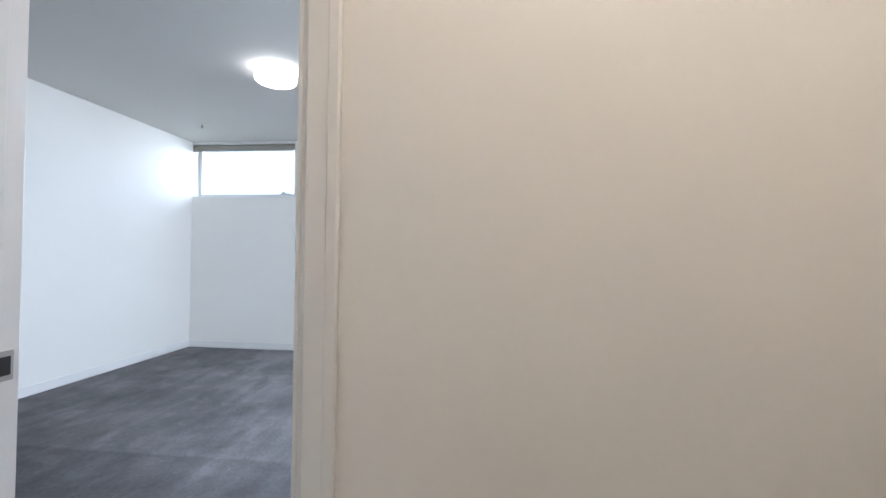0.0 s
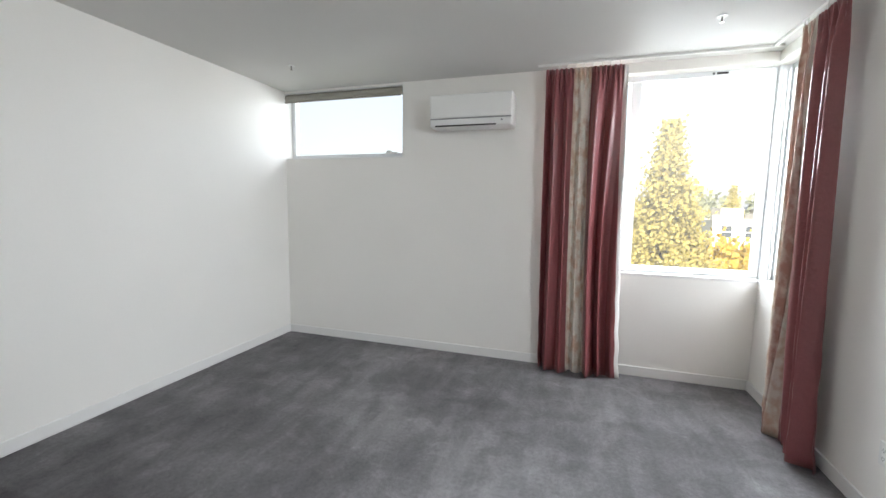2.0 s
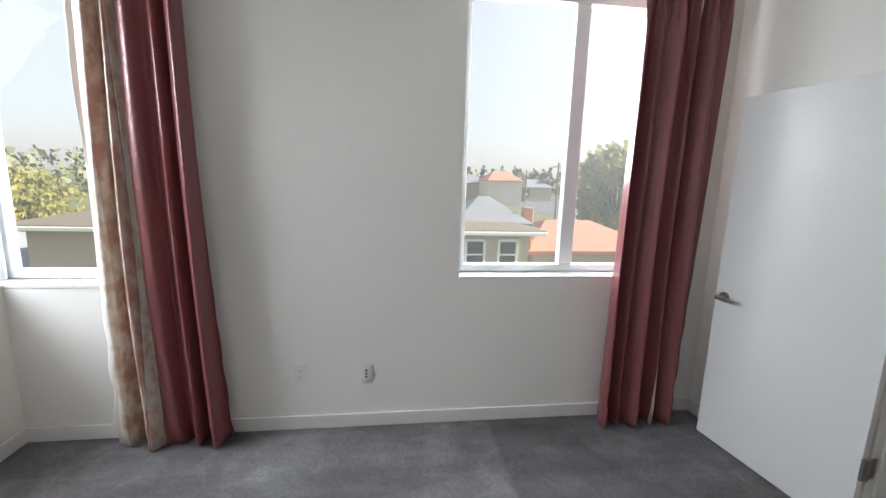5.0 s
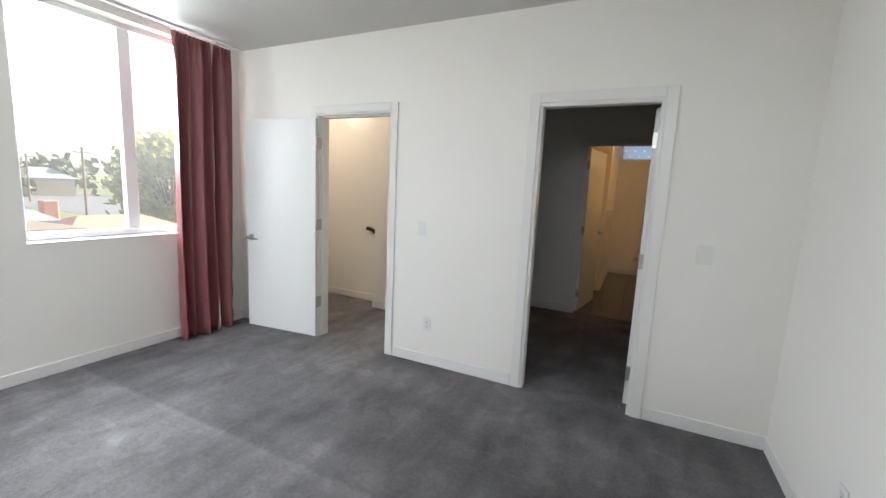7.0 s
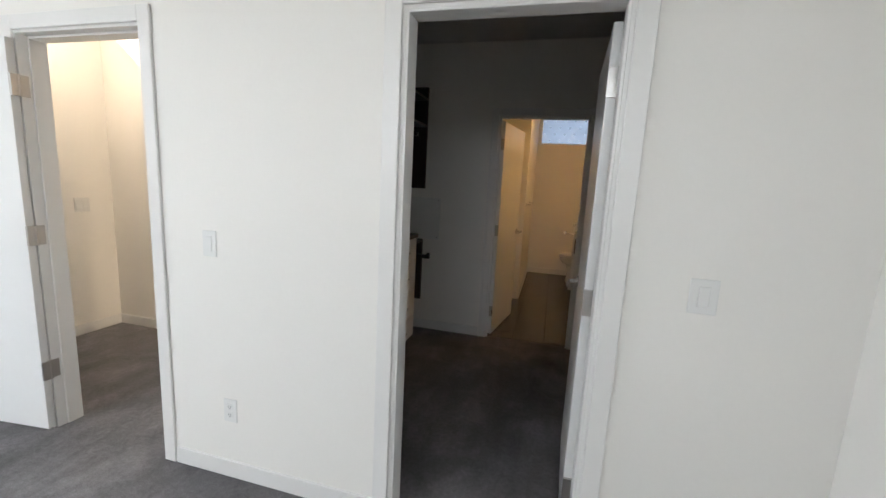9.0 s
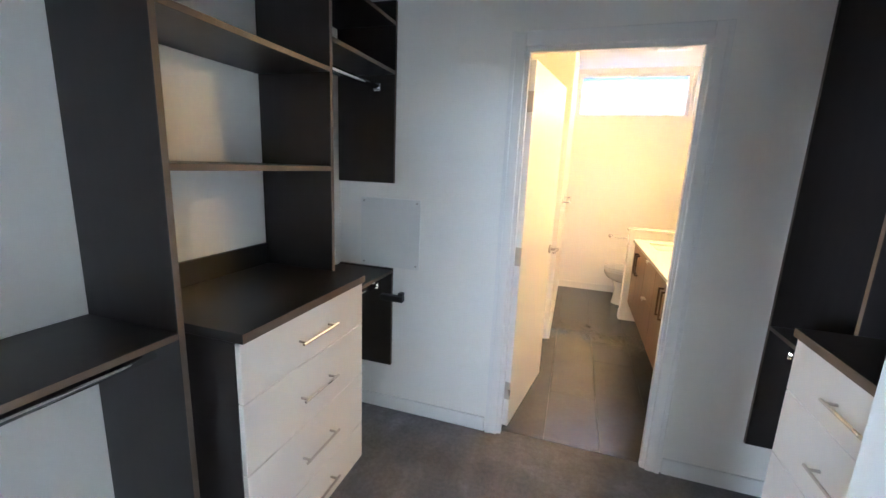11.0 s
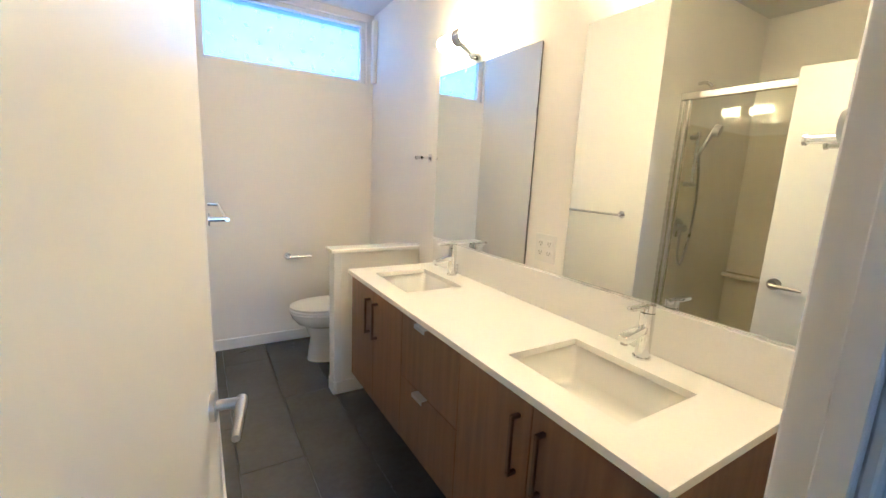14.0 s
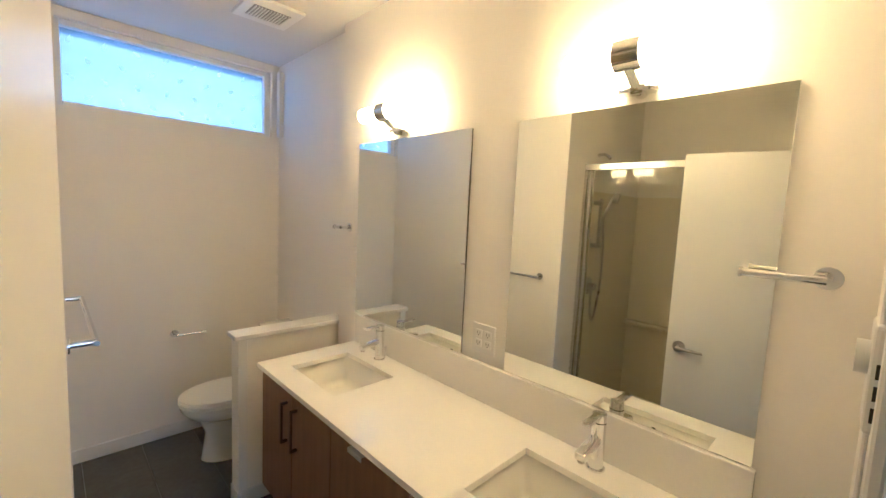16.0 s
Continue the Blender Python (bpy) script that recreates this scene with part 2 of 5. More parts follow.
WALNUT = material("walnut_veneer", (0.2, 0.107, 0.055), 0.4, grain=(34, 0.45), stain=(4, 0.2), bump=(120, 0.0004), stretch=(1, 1, 0.07))
QUARTZ = material("white_quartz", (0.85, 0.84, 0.81), 0.07, grain=(120, 0.03), stain=(4, 0.03))
PORCELAIN = material("porcelain", (0.84, 0.83, 0.79), 0.1, stain=(3, 0.02), coat=0.3)
TILE = material("slate_tile", (0.068, 0.065, 0.063), 0.24, grain=(35, 0.2), stain=(5, 0.2), bump=(60, 0.0004), per_object=0.05, spec=0.65)
GROUT = material("grout", (0.12, 0.114, 0.108), 0.9, grain=(90, 0.2))
SURROUND = material("shower_surround", (0.8, 0.75, 0.62), 0.2, stain=(2, 0.03))
ALU = material("polished_aluminium", (0.75, 0.74, 0.71), 0.18, 1.0, stain=(8, 0.05))
SHADE = material("lamp_shade_glow", (0.9, 0.9, 0.9), 0.4, emit=((1.0, 0.92, 0.82), 1.7))
TUBE = material("sconce_glass_glow", (0.9, 0.85, 0.7), 0.3, emit=((1.0, 0.55, 0.18), 6.5))
RUBBER = material("dark_rail", (0.02, 0.017, 0.015), 0.35, stain=(5, 0.1))


# ---- builders ----
LOCAL = set()


def box(bm, x0, x1, y0, y1, z0, z1, bevel=0.0, seg=1):
    r = bmesh.ops.create_cube(bm, size=1.0)
    vs = r["verts"]
    bmesh.ops.scale(bm, vec=(x1 - x0, y1 - y0, z1 - z0), verts=vs)
    bmesh.ops.translate(bm, vec=((x0 + x1) / 2, (y0 + y1) / 2, (z0 + z1) / 2), verts=vs)
    if bevel > 0:
        es = list({e for v in vs for e in v.link_edges})
        bmesh.ops.bevel(bm, geom=es, offset=bevel, segments=seg, affect="EDGES", profile=0.5)
    return bm


def boxes(*bs, bevel=0.0, seg=1):
    bm = bmesh.new()
    for b in bs:
        box(bm, *b, bevel=bevel, seg=seg)
    return bm


def rod(bm, a, b, r, r2=None, seg=16):
    a, b = Vector(a), Vector(b)
    d = b - a
    m = Matrix.Translation((a + b) / 2) @ d.to_track_quat("Z", "Y").to_matrix().to_4x4()
    bmesh.ops.create_cone(bm, cap_ends=True, segments=seg, radius1=r, radius2=r if r2 is None else r2, depth=d.length, matrix=m)
    return bm


def rods(*rs, seg=16):
    bm = bmesh.new()
    for a, b, r in rs:
        rod(bm, a, b, r, seg=seg)
    return bm


def pipe(points, r, seg=10):
    """A tube along a smooth run of points."""
    pts = [Vector(p) for p in points]
    fine = []
    for i in range(len(pts) - 1):
        p0, p1, p2, p3 = pts[max(i - 1, 0)], pts[i], pts[i + 1], pts[min(i + 2, len(pts) - 1)]
        for k in range(6):
            t = k / 6
            fine.append(0.5 * ((2 * p1) + (p2 - p0) * t + (2 * p0 - 5 * p1 + 4 * p2 - p3) * t * t + (3 * p1 - p0 - 3 * p2 + p3) * t ** 3))
    fine.append(pts[-1])
    bm = bmesh.new()
    rings = []
    for i, p in enumerate(fine):
        d = (fine[min(i + 1, len(fine) - 1)] - fine[max(i - 1, 0)]).normalized()
        q = d.to_track_quat("Z", "Y")
        rings.append([bm.verts.new(p + q @ Vector((r * math.cos(2 * math.pi * k / seg), r * math.sin(2 * math.pi * k / seg), 0))) for k in range(seg)])
    for a, b in zip(rings, rings[1:]):
        for k in range(seg):
            bm.faces.new((a[k], a[(k + 1) % seg], b[(k + 1) % seg], b[k]))
    bm.faces.new(rings[0][::-1])
    bm.faces.new(rings[-1])
    return bm


def loft(sections, seg=32):
    """Rings (cx, cy, z, rx, ry) joined and capped; egg-shaped rings."""
    bm = bmesh.new()
    rings = []
    for cx, cy, z, rx, ry in sections:
        rings.append([bm.verts.new((cx + rx * math.cos(2 * math.pi * k / seg), cy + ry * math.sin(2 * math.pi * k / seg), z)) for k in range(seg)])
    for a, b in zip(rings, rings[1:]):
        for k in range(seg):
            bm.faces.new((a[k], a[(k + 1) % seg], b[(k + 1) % seg], b[k]))
    bm.faces.new(rings[0][::-1])
    bm.faces.new(rings[-1])
    return bm


def part(name, bm, mat, parent=None, label="", smooth=False):
    me = bpy.data.meshes.new(name)
    bmesh.ops.recalc_face_normals(bm, faces=bm.faces)
    bm.to_mesh(me)
    bm.free()
    me.materials.append(mat)
    if smooth:
        me.polygons.foreach_set("use_smooth", [True] * len(me.polygons))
        me.set_sharp_from_angle(angle=radians(35))
    ob = new(name, me)
    if parent is not None:
        ob.parent = parent
        if parent.type == "EMPTY" and parent.name not in LOCAL:
            ob.matrix_parent_inverse = parent.matrix_basis.inverted()
    if label:
        ob["label"] = label
    return ob


def thing(name, m, label, category, group="", local=False):
    ob = new(name)
    ob.empty_display_size = 0.1
    ob.matrix_basis = m if isinstance(m, Matrix) else pose(*m)
    if local:
        LOCAL.add(ob.name)
    return tagged(ob, label, category, group)


def structure(name, bm, mat, label="", smooth=False):
    return tagged(part(name, bm, mat, smooth=smooth), label=label, kind="structure")

# ---- structure ----
H = 2.68
# bedroom walls: x 0 to 4.5, y 0 to 4.1
structure("wall_north", boxes((-0.24, 1.40, 4.1, 4.34, -0.1, 1.95), (-0.24, 0.0, 4.1, 4.34, 1.95, H), (0.0, 1.40, 4.1, 4.34, 2.655, H),
                              (1.40, 3.0, 4.1, 4.34, -0.1, H), (3.0, 4.5, 4.1, 4.34, -0.1, 0.895), (3.0, 4.5, 4.1, 4.34, 2.6, H)), WALL,
          "off-white painted bedroom wall with two window openings")
structure("wall_west", boxes((-0.24, 0.0, 0.0, 4.1, -0.1, H)), WALL, "off-white painted bedroom wall")
structure("wall_east", boxes((4.5, 4.74, 3.42, 4.34, -0.1, 0.895), (4.5, 4.74, 3.42, 4.34, 2.6, H), (4.5, 4.74, 1.648, 3.42, -0.1, H),
                             (4.5, 4.74, 0.3, 1.648, -0.1, 0.945), (4.5, 4.74, 0.3, 1.648, 2.62, H), (4.5, 4.74, -0.12, 0.3, -0.1, H)), WALL,
          "off-white painted bedroom wall with two window openings")
D1, D2, D3 = (2.695, 3.485), (0.735, 1.508), (0.68, 1.466)
DH = 2.062
structure("wall_south", boxes((-0.24, D2[0], -0.12, 0, -0.1, H), (D2[0], D2[1], -0.12, 0, DH, H), (D2[1], D1[0], -0.12, 0, -0.1, H),
                              (D1[0], D1[1], -0.12, 0, DH, H), (D1[1], 4.5, -0.12, 0, -0.1, H)), WALL,
          "off-white painted wall with two doorways")
# closet and bath
YC, YB = -2.285, -2.348
structure("wall_closet_west", boxes((-0.24, -0.05, YC, -0.12, -0.1, H)), WALL)
structure("wall_closet_east", boxes((2.47, 2.6, YC, -0.12, -0.1, H)), WALL)
structure("wall_bath_north", boxes((-0.24, D3[0], YB, YC, -0.1, H), (D3[0], D3[1], YB, YC, DH, H), (D3[1], 2.6, YB, YC, -0.1, H)), WALL,
          "off-white painted wall with the bathroom doorway")
structure("wall_bath_west", boxes((-0.24, 0.045, -4.555, YB, -0.1, H), (-0.24, -0.01, -5.84, -4.555, -0.1, H)), WALL)
structure("wall_bath_south", boxes((-0.01, 1.4, -5.84, -5.6, -0.1, 2.145), (-0.01, 0.05, -5.84, -5.6, 2.145, H), (0.05, 1.255, -5.84, -5.6, 2.625, H), (1.255, 1.4, -5.84, -5.6, 2.145, H)), WALL,
          "off-white painted wall with a high strip window")
structure("wall_bath_east", boxes((1.275, 1.4, -5.6, -3.77, -0.1, H), (1.4, 2.6, -3.9, -3.77, -0.1, H)), WALL)
structure("wall_shower_back", boxes((2.5, 2.6, -3.77, YB, -0.1, H)), WALL)
# hall
structure("wall_hall_south", boxes((2.6, 4.86, -1.42, -1.3, -1.5, H)), WALL)
structure("wall_hall_east", boxes((4.74, 4.86, -1.3, -0.12, -0.1, H)), WALL)
structure("wall_hall_stub", boxes((2.6, 3.6, -1.2, -1.076, -0.1, H)), WALL, "off-white stub wall beside the stair")
bm = bmesh.new()
pr = [[bm.verts.new((x, y, z)) for x, z in ((2.75, 0.99), (4.57, 2.675), (2.75, 2.675))] for y in (-1.298, -1.079)]
bm.faces.new(pr[0])
bm.faces.new(pr[1][::-1])
for k in range(3):
    bm.faces.new((pr[0][k], pr[0][(k + 1) % 3], pr[1][(k + 1) % 3], pr[1][k]))
structure("stair_soffit", bm, WALL, "sloping painted soffit over the stair")
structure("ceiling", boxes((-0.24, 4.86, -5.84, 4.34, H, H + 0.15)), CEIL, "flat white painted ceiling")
structure("floor", boxes((0.0, 4.5, 0, 4.1, -0.1, 0), (-0.05, 2.47, YC, -0.12, -0.1, 0), (2.6, 4.74, -1.08, -0.12, -0.1, 0), (3.6, 4.74, -1.3, -1.08, -0.1, 0),
                         (D1[0], D1[1], -0.12, 0, -0.1, 0), (D2[0], D2[1], -0.12, 0, -0.1, 0), (D3[0], D3[1], -2.32, YC, -0.1, 0)), CARPET,
          "dark grey cut-pile carpet with vacuum marks")


def baseboard(*runs):
    """Runs (axis, at, side, from, to): boards 88 mm high against a wall face."""
    bm = bmesh.new()
    for axis, at, side, a, b in runs:
        lo, hi = min(at, at + side * 0.013), max(at, at + side * 0.013)
        if axis == "x":
            box(bm, lo, hi, a, b, 0.001, 0.088, bevel=0.003)
        else:
            box(bm, a, b, lo, hi, 0.001, 0.088, bevel=0.003)
    return structure("baseboard", bm, TRIM, "white painted baseboard")


baseboard(("x", 0, 1, 0, 4.1), ("y", 4.1, -1, 0.013, 4.487), ("x", 4.5, -1, 0, 4.1), ("y", 0, 1, 0.013, D2[0] - 0.068), ("y", 0, 1, D2[1] + 0.068, D1[0] - 0.068), ("y", 0, 1, D1[1] + 0.068, 4.487))
baseboard(("x", -0.05, 1, YC, -0.12), ("x", 2.47, -1, YC, -0.12), ("y", YC, 1, -0.037, D3[0] - 0.068), ("y", YC, 1, D3[1] + 0.068, 2.457))
baseboard(("y", -5.6, 1, 0.003, 1.262), ("x", 1.275, -1, -5.6, -3.77), ("x", -0.01, 1, -5.6, -4.69), ("y", -3.77, 1, 1.29, 1.45), ("x", 0.045, 1, -2.5, YB), ("y", YB, -1, 0.06, D3[0] - 0.068))
baseboard(("y", -1.3, 1, 3.0, 4.727), ("x", 4.74, -1, -1.3, -0.12), ("y", -1.08, 1, 2.6, 3.6), ("x", 3.6, 1, -1.2, -1.067), ("y", -0.12, -1, D1[1] + 0.07, 4.72), ("x", 2.6, 1, -1.06, -0.12))


def door_frame(d, y0, y1, stop_y, both=True):
    """Jambs, stops and casings round an opening in a wall between y0 and y1 (y0 lower)."""
    x0, x1 = d
    t, w, c = 0.018, 0.066, 0.014
    f = structure("door_frame", boxes((x0, x0 + t, y0, y1, 0, DH), (x1 - t, x1, y0, y1, 0, DH), (x0 + t, x1 - t, y0, y1, DH - t, DH)), TRIM, "white painted door jamb and casing")
    s0, s1 = stop_y
    part("door_stop", boxes((x0 + t, x0 + t + 0.011, s0, s1, 0, DH - t), (x1 - t - 0.011, x1 - t, s0, s1, 0, DH - t), (x0 + t, x1 - t, s0, s1, DH - t - 0.011, DH - t), bevel=0.002), TRIM, f)
    faces = [(y1, 1)] + ([(y0, -1)] if both else [])
    for y, s in faces:
        a, b = min(y, y + s * c), max(y, y + s * c)
        e, g = min(y + s * c, y + s * (c + 0.005)), max(y + s * c, y + s * (c + 0.005))
        for q in ((x0 + 0.006 - w, x0 + 0.006), (x1 - 0.006, x1 - 0.006 + w)):
            part("casing", boxes((q[0], q[1], a, b, 0, DH + w - 0.006), bevel=0.003), TRIM, f)
            side = (q[0], q[0] + 0.022) if q[0] < x0 else (q[1] - 0.022, q[1])
            if s > 0 and y > -1:
                continue
            part("casing_band", boxes((side[0], side[1], e, g, 0, DH + w - 0.006), bevel=0.002), TRIM, f)
        part("head_casing", boxes((x0 + 0.006, x1 - 0.006, a, b, DH - 0.006, DH + w - 0.006), bevel=0.003), TRIM, f)
    return f


frame_1 = door_frame(D1, -0.12, 0.0, (-0.12, -0.045))
frame_2 = door_frame(D2, -0.12, 0.0, (-0.075, 0.0))
frame_3 = door_frame(D3, YB, YC, (-2.318, YC))


def hinge(parent, x, y, z, m=Matrix()):
    bm = boxes((x - 0.042, x + 0.042, y - 0.002, y + 0.002, z - 0.05, z + 0.05), bevel=0.001)
    rod(bm, (x, y, z - 0.05), (x, y, z + 0.05), 0.007)
    for sx in (-0.026, 0.026):
        for sz in (-0.034, 0, 0.034):
            rod(bm, (x + sx, y + 0.001, z + sz), (x + sx, y + 0.004, z + sz), 0.004, seg=8)
    return part("hinge", bm, STEEL, parent, "brushed steel hinge")


def lever(parent, x, side, y_face, z, way):
    """A lever on the face y_face of a leaf; side: outward sign in y; way: sign in x in which it points."""
    bm = rods(((x, y_face, z), (x, y_face + side * 0.009, z), 0.03), seg=28)
    rose = part("rose", bm, STEEL, parent, "round satin steel rose", smooth=True)
    bm = rods(((x, y_face + side * 0.009, z), (x, y_face + side * 0.058, z), 0.0105))
    rod(bm, (x - way * 0.012, y_face + side * 0.053, z), (x + way * 0.115, y_face + side * 0.053, z - 0.004), 0.0115, r2=0.007)
    part("lever", bm, STEEL, rose, smooth=True)


def door_leaf(name, hinge_xy, turn, width, label, levers, flip=1, lever_z=0.965, hinges=(0.24, 1.03, 1.82)):
    """A leaf from its hinge along local +x, thickness to local -y * flip."""
    d = tagged(thing(name, pose(hinge_xy[0], hinge_xy[1], 0.0, 0, 0, turn), label, "door", local=True), kind="structure")
    ya, yb = (-0.035, 0.0) if flip > 0 else (0.0, 0.035)
    part("leaf", boxes((0.004, width, ya, yb, 0.012, 2.018), bevel=0.002), DOOR, d)
    for z in hinges:
        bm = boxes((-0.008, 0.006, min(ya, yb) - 0.001, max(ya, yb) + 0.001, z - 0.05, z + 0.05))
        rod(bm, (-0.004, yb if flip > 0 else ya, z - 0.052), (-0.004, yb if flip > 0 else ya, z + 0.052), 0.0075)
        part("hinge", bm, STEEL, d, "brushed steel hinge")
    for side in levers:
        face = yb if side > 0 else ya
        lever(d, width - 0.06, side, face, lever_z, -1)
    part("latch_plate", boxes((width - 0.0005, width + 0.0015, (ya + yb) / 2 - 0.012, (ya + yb) / 2 + 0.012, lever_z - 0.03, lever_z + 0.03)), STEEL, d)
    return d


door_leaf("door_1", (D1[1] - 0.018, 0.008), 6.2, 0.805, "white flush bedroom door standing wide open against the curtain", (1, -1), flip=-1, lever_z=0.9, hinges=(0.345, 1.075, 1.805))
door_leaf("door_2", (D2[0] + 0.02, -0.128), -92, 0.72, "white flush closet door opened into the closet", (1, -1), flip=-1)
door_leaf("door_3", (D3[1] - 0.02, YB - 0.008), -99.4, 0.745, "white flush bathroom door half open", (1, -1), flip=1)
# hinge leaves on the jambs and strike plates
for z in (0.345, 1.075, 1.805):
    part("hinge_leaf", boxes((D1[1] - 0.0195, D1[1] - 0.0175, -0.035, 0.0, z - 0.05, z + 0.05)), STEEL, frame_1)
for z in (0.24, 1.03, 1.82):
    part("hinge_leaf", boxes((D2[0] + 0.0175, D2[0] + 0.0195, -0.118, -0.08, z - 0.05, z + 0.05)), STEEL, frame_2)
    part("hinge_leaf", boxes((D3[1] - 0.0195, D3[1] - 0.0175, YB, YB + 0.036, z - 0.05, z + 0.05)), STEEL, frame_3)
for f, x, y, z in ((frame_1, D1[0] + 0.018, -0.03, 0.96), (frame_3, D3[0] + 0.018, YB + 0.02, 0.965)):
    p = part("strike_plate", boxes((x, x + 0.002, y - 0.02, y + 0.02, z - 0.035, z + 0.035), bevel=0.0008), STEEL, f, "steel strike plate")
    part("latch_hole", boxes((x + 0.0015, x + 0.003, y - 0.013, y + 0.013, z - 0.022, z + 0.022)), BLACK, p)


# ---- windows ----
def window(name, plane, at, u0, u1, z0, z1, mullions=(), label="", fw=0.045, fd=0.07):
    """A vinyl window in a wall plane: plane 'y' or 'x', its middle at depth at; mullions (from, to)."""
    def bx(a0, a1, d0, d1, c0, c1):
        return (a0, a1, d0, d1, c0, c1) if plane == "y" else (d0, d1, a0, a1, c0, c1)
    d0, d1 = at - fd / 2, at + fd / 2
    w = thing(name, (u0 if plane == "y" else at, at if plane == "y" else u0, z0), label, "window")
    w["kind"] = "structure"
    for n, b in (("window_frame", bx(u0, u0 + fw, d0, d1, z0, z1)), ("window_frame", bx(u1 - fw, u1, d0, d1, z0, z1)),
                 ("window_frame", bx(u0 + fw, u1 - fw, d0, d1, z0, z0 + fw)), ("window_frame", bx(u0 + fw, u1 - fw, d0, d1, z1 - fw, z1))):
        part(n, boxes(b, bevel=0.004), VINYL, w)
    edges = [u0 + fw]
    for a, b in mullions:
        part("mullion", boxes(bx(a, b, d0 + 0.004, d1 - 0.004, z0 + fw, z1 - fw), bevel=0.004), VINYL, w)
        edges += [a, b]
    edges.append(u1 - fw)
    for a, b in zip(edges[::2], edges[1::2]):
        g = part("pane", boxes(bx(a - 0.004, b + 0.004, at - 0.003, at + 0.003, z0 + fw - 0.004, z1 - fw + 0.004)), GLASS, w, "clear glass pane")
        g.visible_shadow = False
    return w


w1 = window("window_1", "y", 4.25, 0.0, 1.40, 1.965, 2.655, label="white framed high strip window, blind rolled up")
part("latch", boxes((1.17, 1.3, 4.19, 4.215, 2.0, 2.02), (1.19, 1.24, 4.17, 4.2, 2.01, 2.035), bevel=0.003), PLASTIC, w1)
w2 = window("window_2", "y", 4.25, 3.0, 4.535, 0.925, 2.6, mullions=((3.49, 3.575),), label="white framed corner window, north half")
part("vent_latch", boxes((4.09, 4.105, 4.208, 4.215, 2.572, 2.586), (4.12, 4.2, 4.208, 4.215, 2.572, 2.586)), BLACK, w2, "small dark trickle-vent slots")
w3 = window("window_3", "x", 4.65, 3.42, 4.185, 0.925, 2.6, label="white framed corner window, east half")
w4 = window("window_4", "x", 4.65, 0.3, 1.648, 0.96, 2.62, mullions=((0.885, 0.975),), label="white framed east window")
structure("window_post", boxes((4.537, 4.74, 4.187, 4.34, 0.9, 2.6), (4.56, 4.6, 4.175, 4.19, 0.92, 2.58), (4.587, 4.6, 4.15, 4.187, 0.92, 2.58), bevel=0.004), VINYL, "white corner window post")
structure("window_sill", boxes((3.0, 4.535, 4.098, 4.34, 0.896, 0.92), bevel=0.003), TRIM)
structure("window_sill", boxes((4.497, 4.74, 3.42, 4.185, 0.896, 0.92), bevel=0.003), TRIM)
structure("window_sill", boxes((4.497, 4.74, 0.302, 1.646, 0.946, 0.956), bevel=0.003), TRIM)
structure("window_sill", boxes((0.0, 1.398, 4.1, 4.21, 1.951, 1.962), bevel=0.003), TRIM)

w5 = thing("window_5", (0.65, -5.68, 2.145), "high strip window with leaf-patterned frosted film", "window")
w5["kind"] = "structure"
for b in ((0.05, 0.09, -5.72, -5.63, 2.145, 2.625), (1.215, 1.255, -5.72, -5.63, 2.145, 2.625), (0.09, 1.215, -5.72, -5.63, 2.145, 2.175), (0.09, 1.215, -5.72, -5.63, 2.59, 2.625)):
    part("window_frame", boxes(b, bevel=0.004), VINYL, w5)
pane = part("pane", boxes((0.086, 1.219, -5.686, -5.68, 2.17, 2.595)), FROST, w5, "frosted blue glass pane")
structure("window_batten", boxes((-0.01, 0.025, -5.56, -5.515, 2.145, 2.625), bevel=0.004), TRIM)
rnd = random.Random(4)
for row in range(4):
    for col in range(7):
        cx, cz = 0.15 + col * 0.158 + (0.079 if row % 2 else 0), 2.225 + row * 0.105
        if cx > 1.19:
            continue
        a = rnd.uniform(0.3, 2.8)
        bm = bmesh.new()
        vs = []
        for k in range(10):
            t = 2 * math.pi * k / 10
            u, v = 0.021 * math.cos(t), 0.009 * math.sin(t) * (1.0 - 0.7 * math.cos(t))
            vs.append(bm.verts.new((cx + u * math.cos(a) - v * math.sin(a), -5.678, cz + u * math.sin(a) + v * math.cos(a))))
        f = bm.faces.new(vs)
        part("leaf_motif", bm, FROST_LEAF, w5)


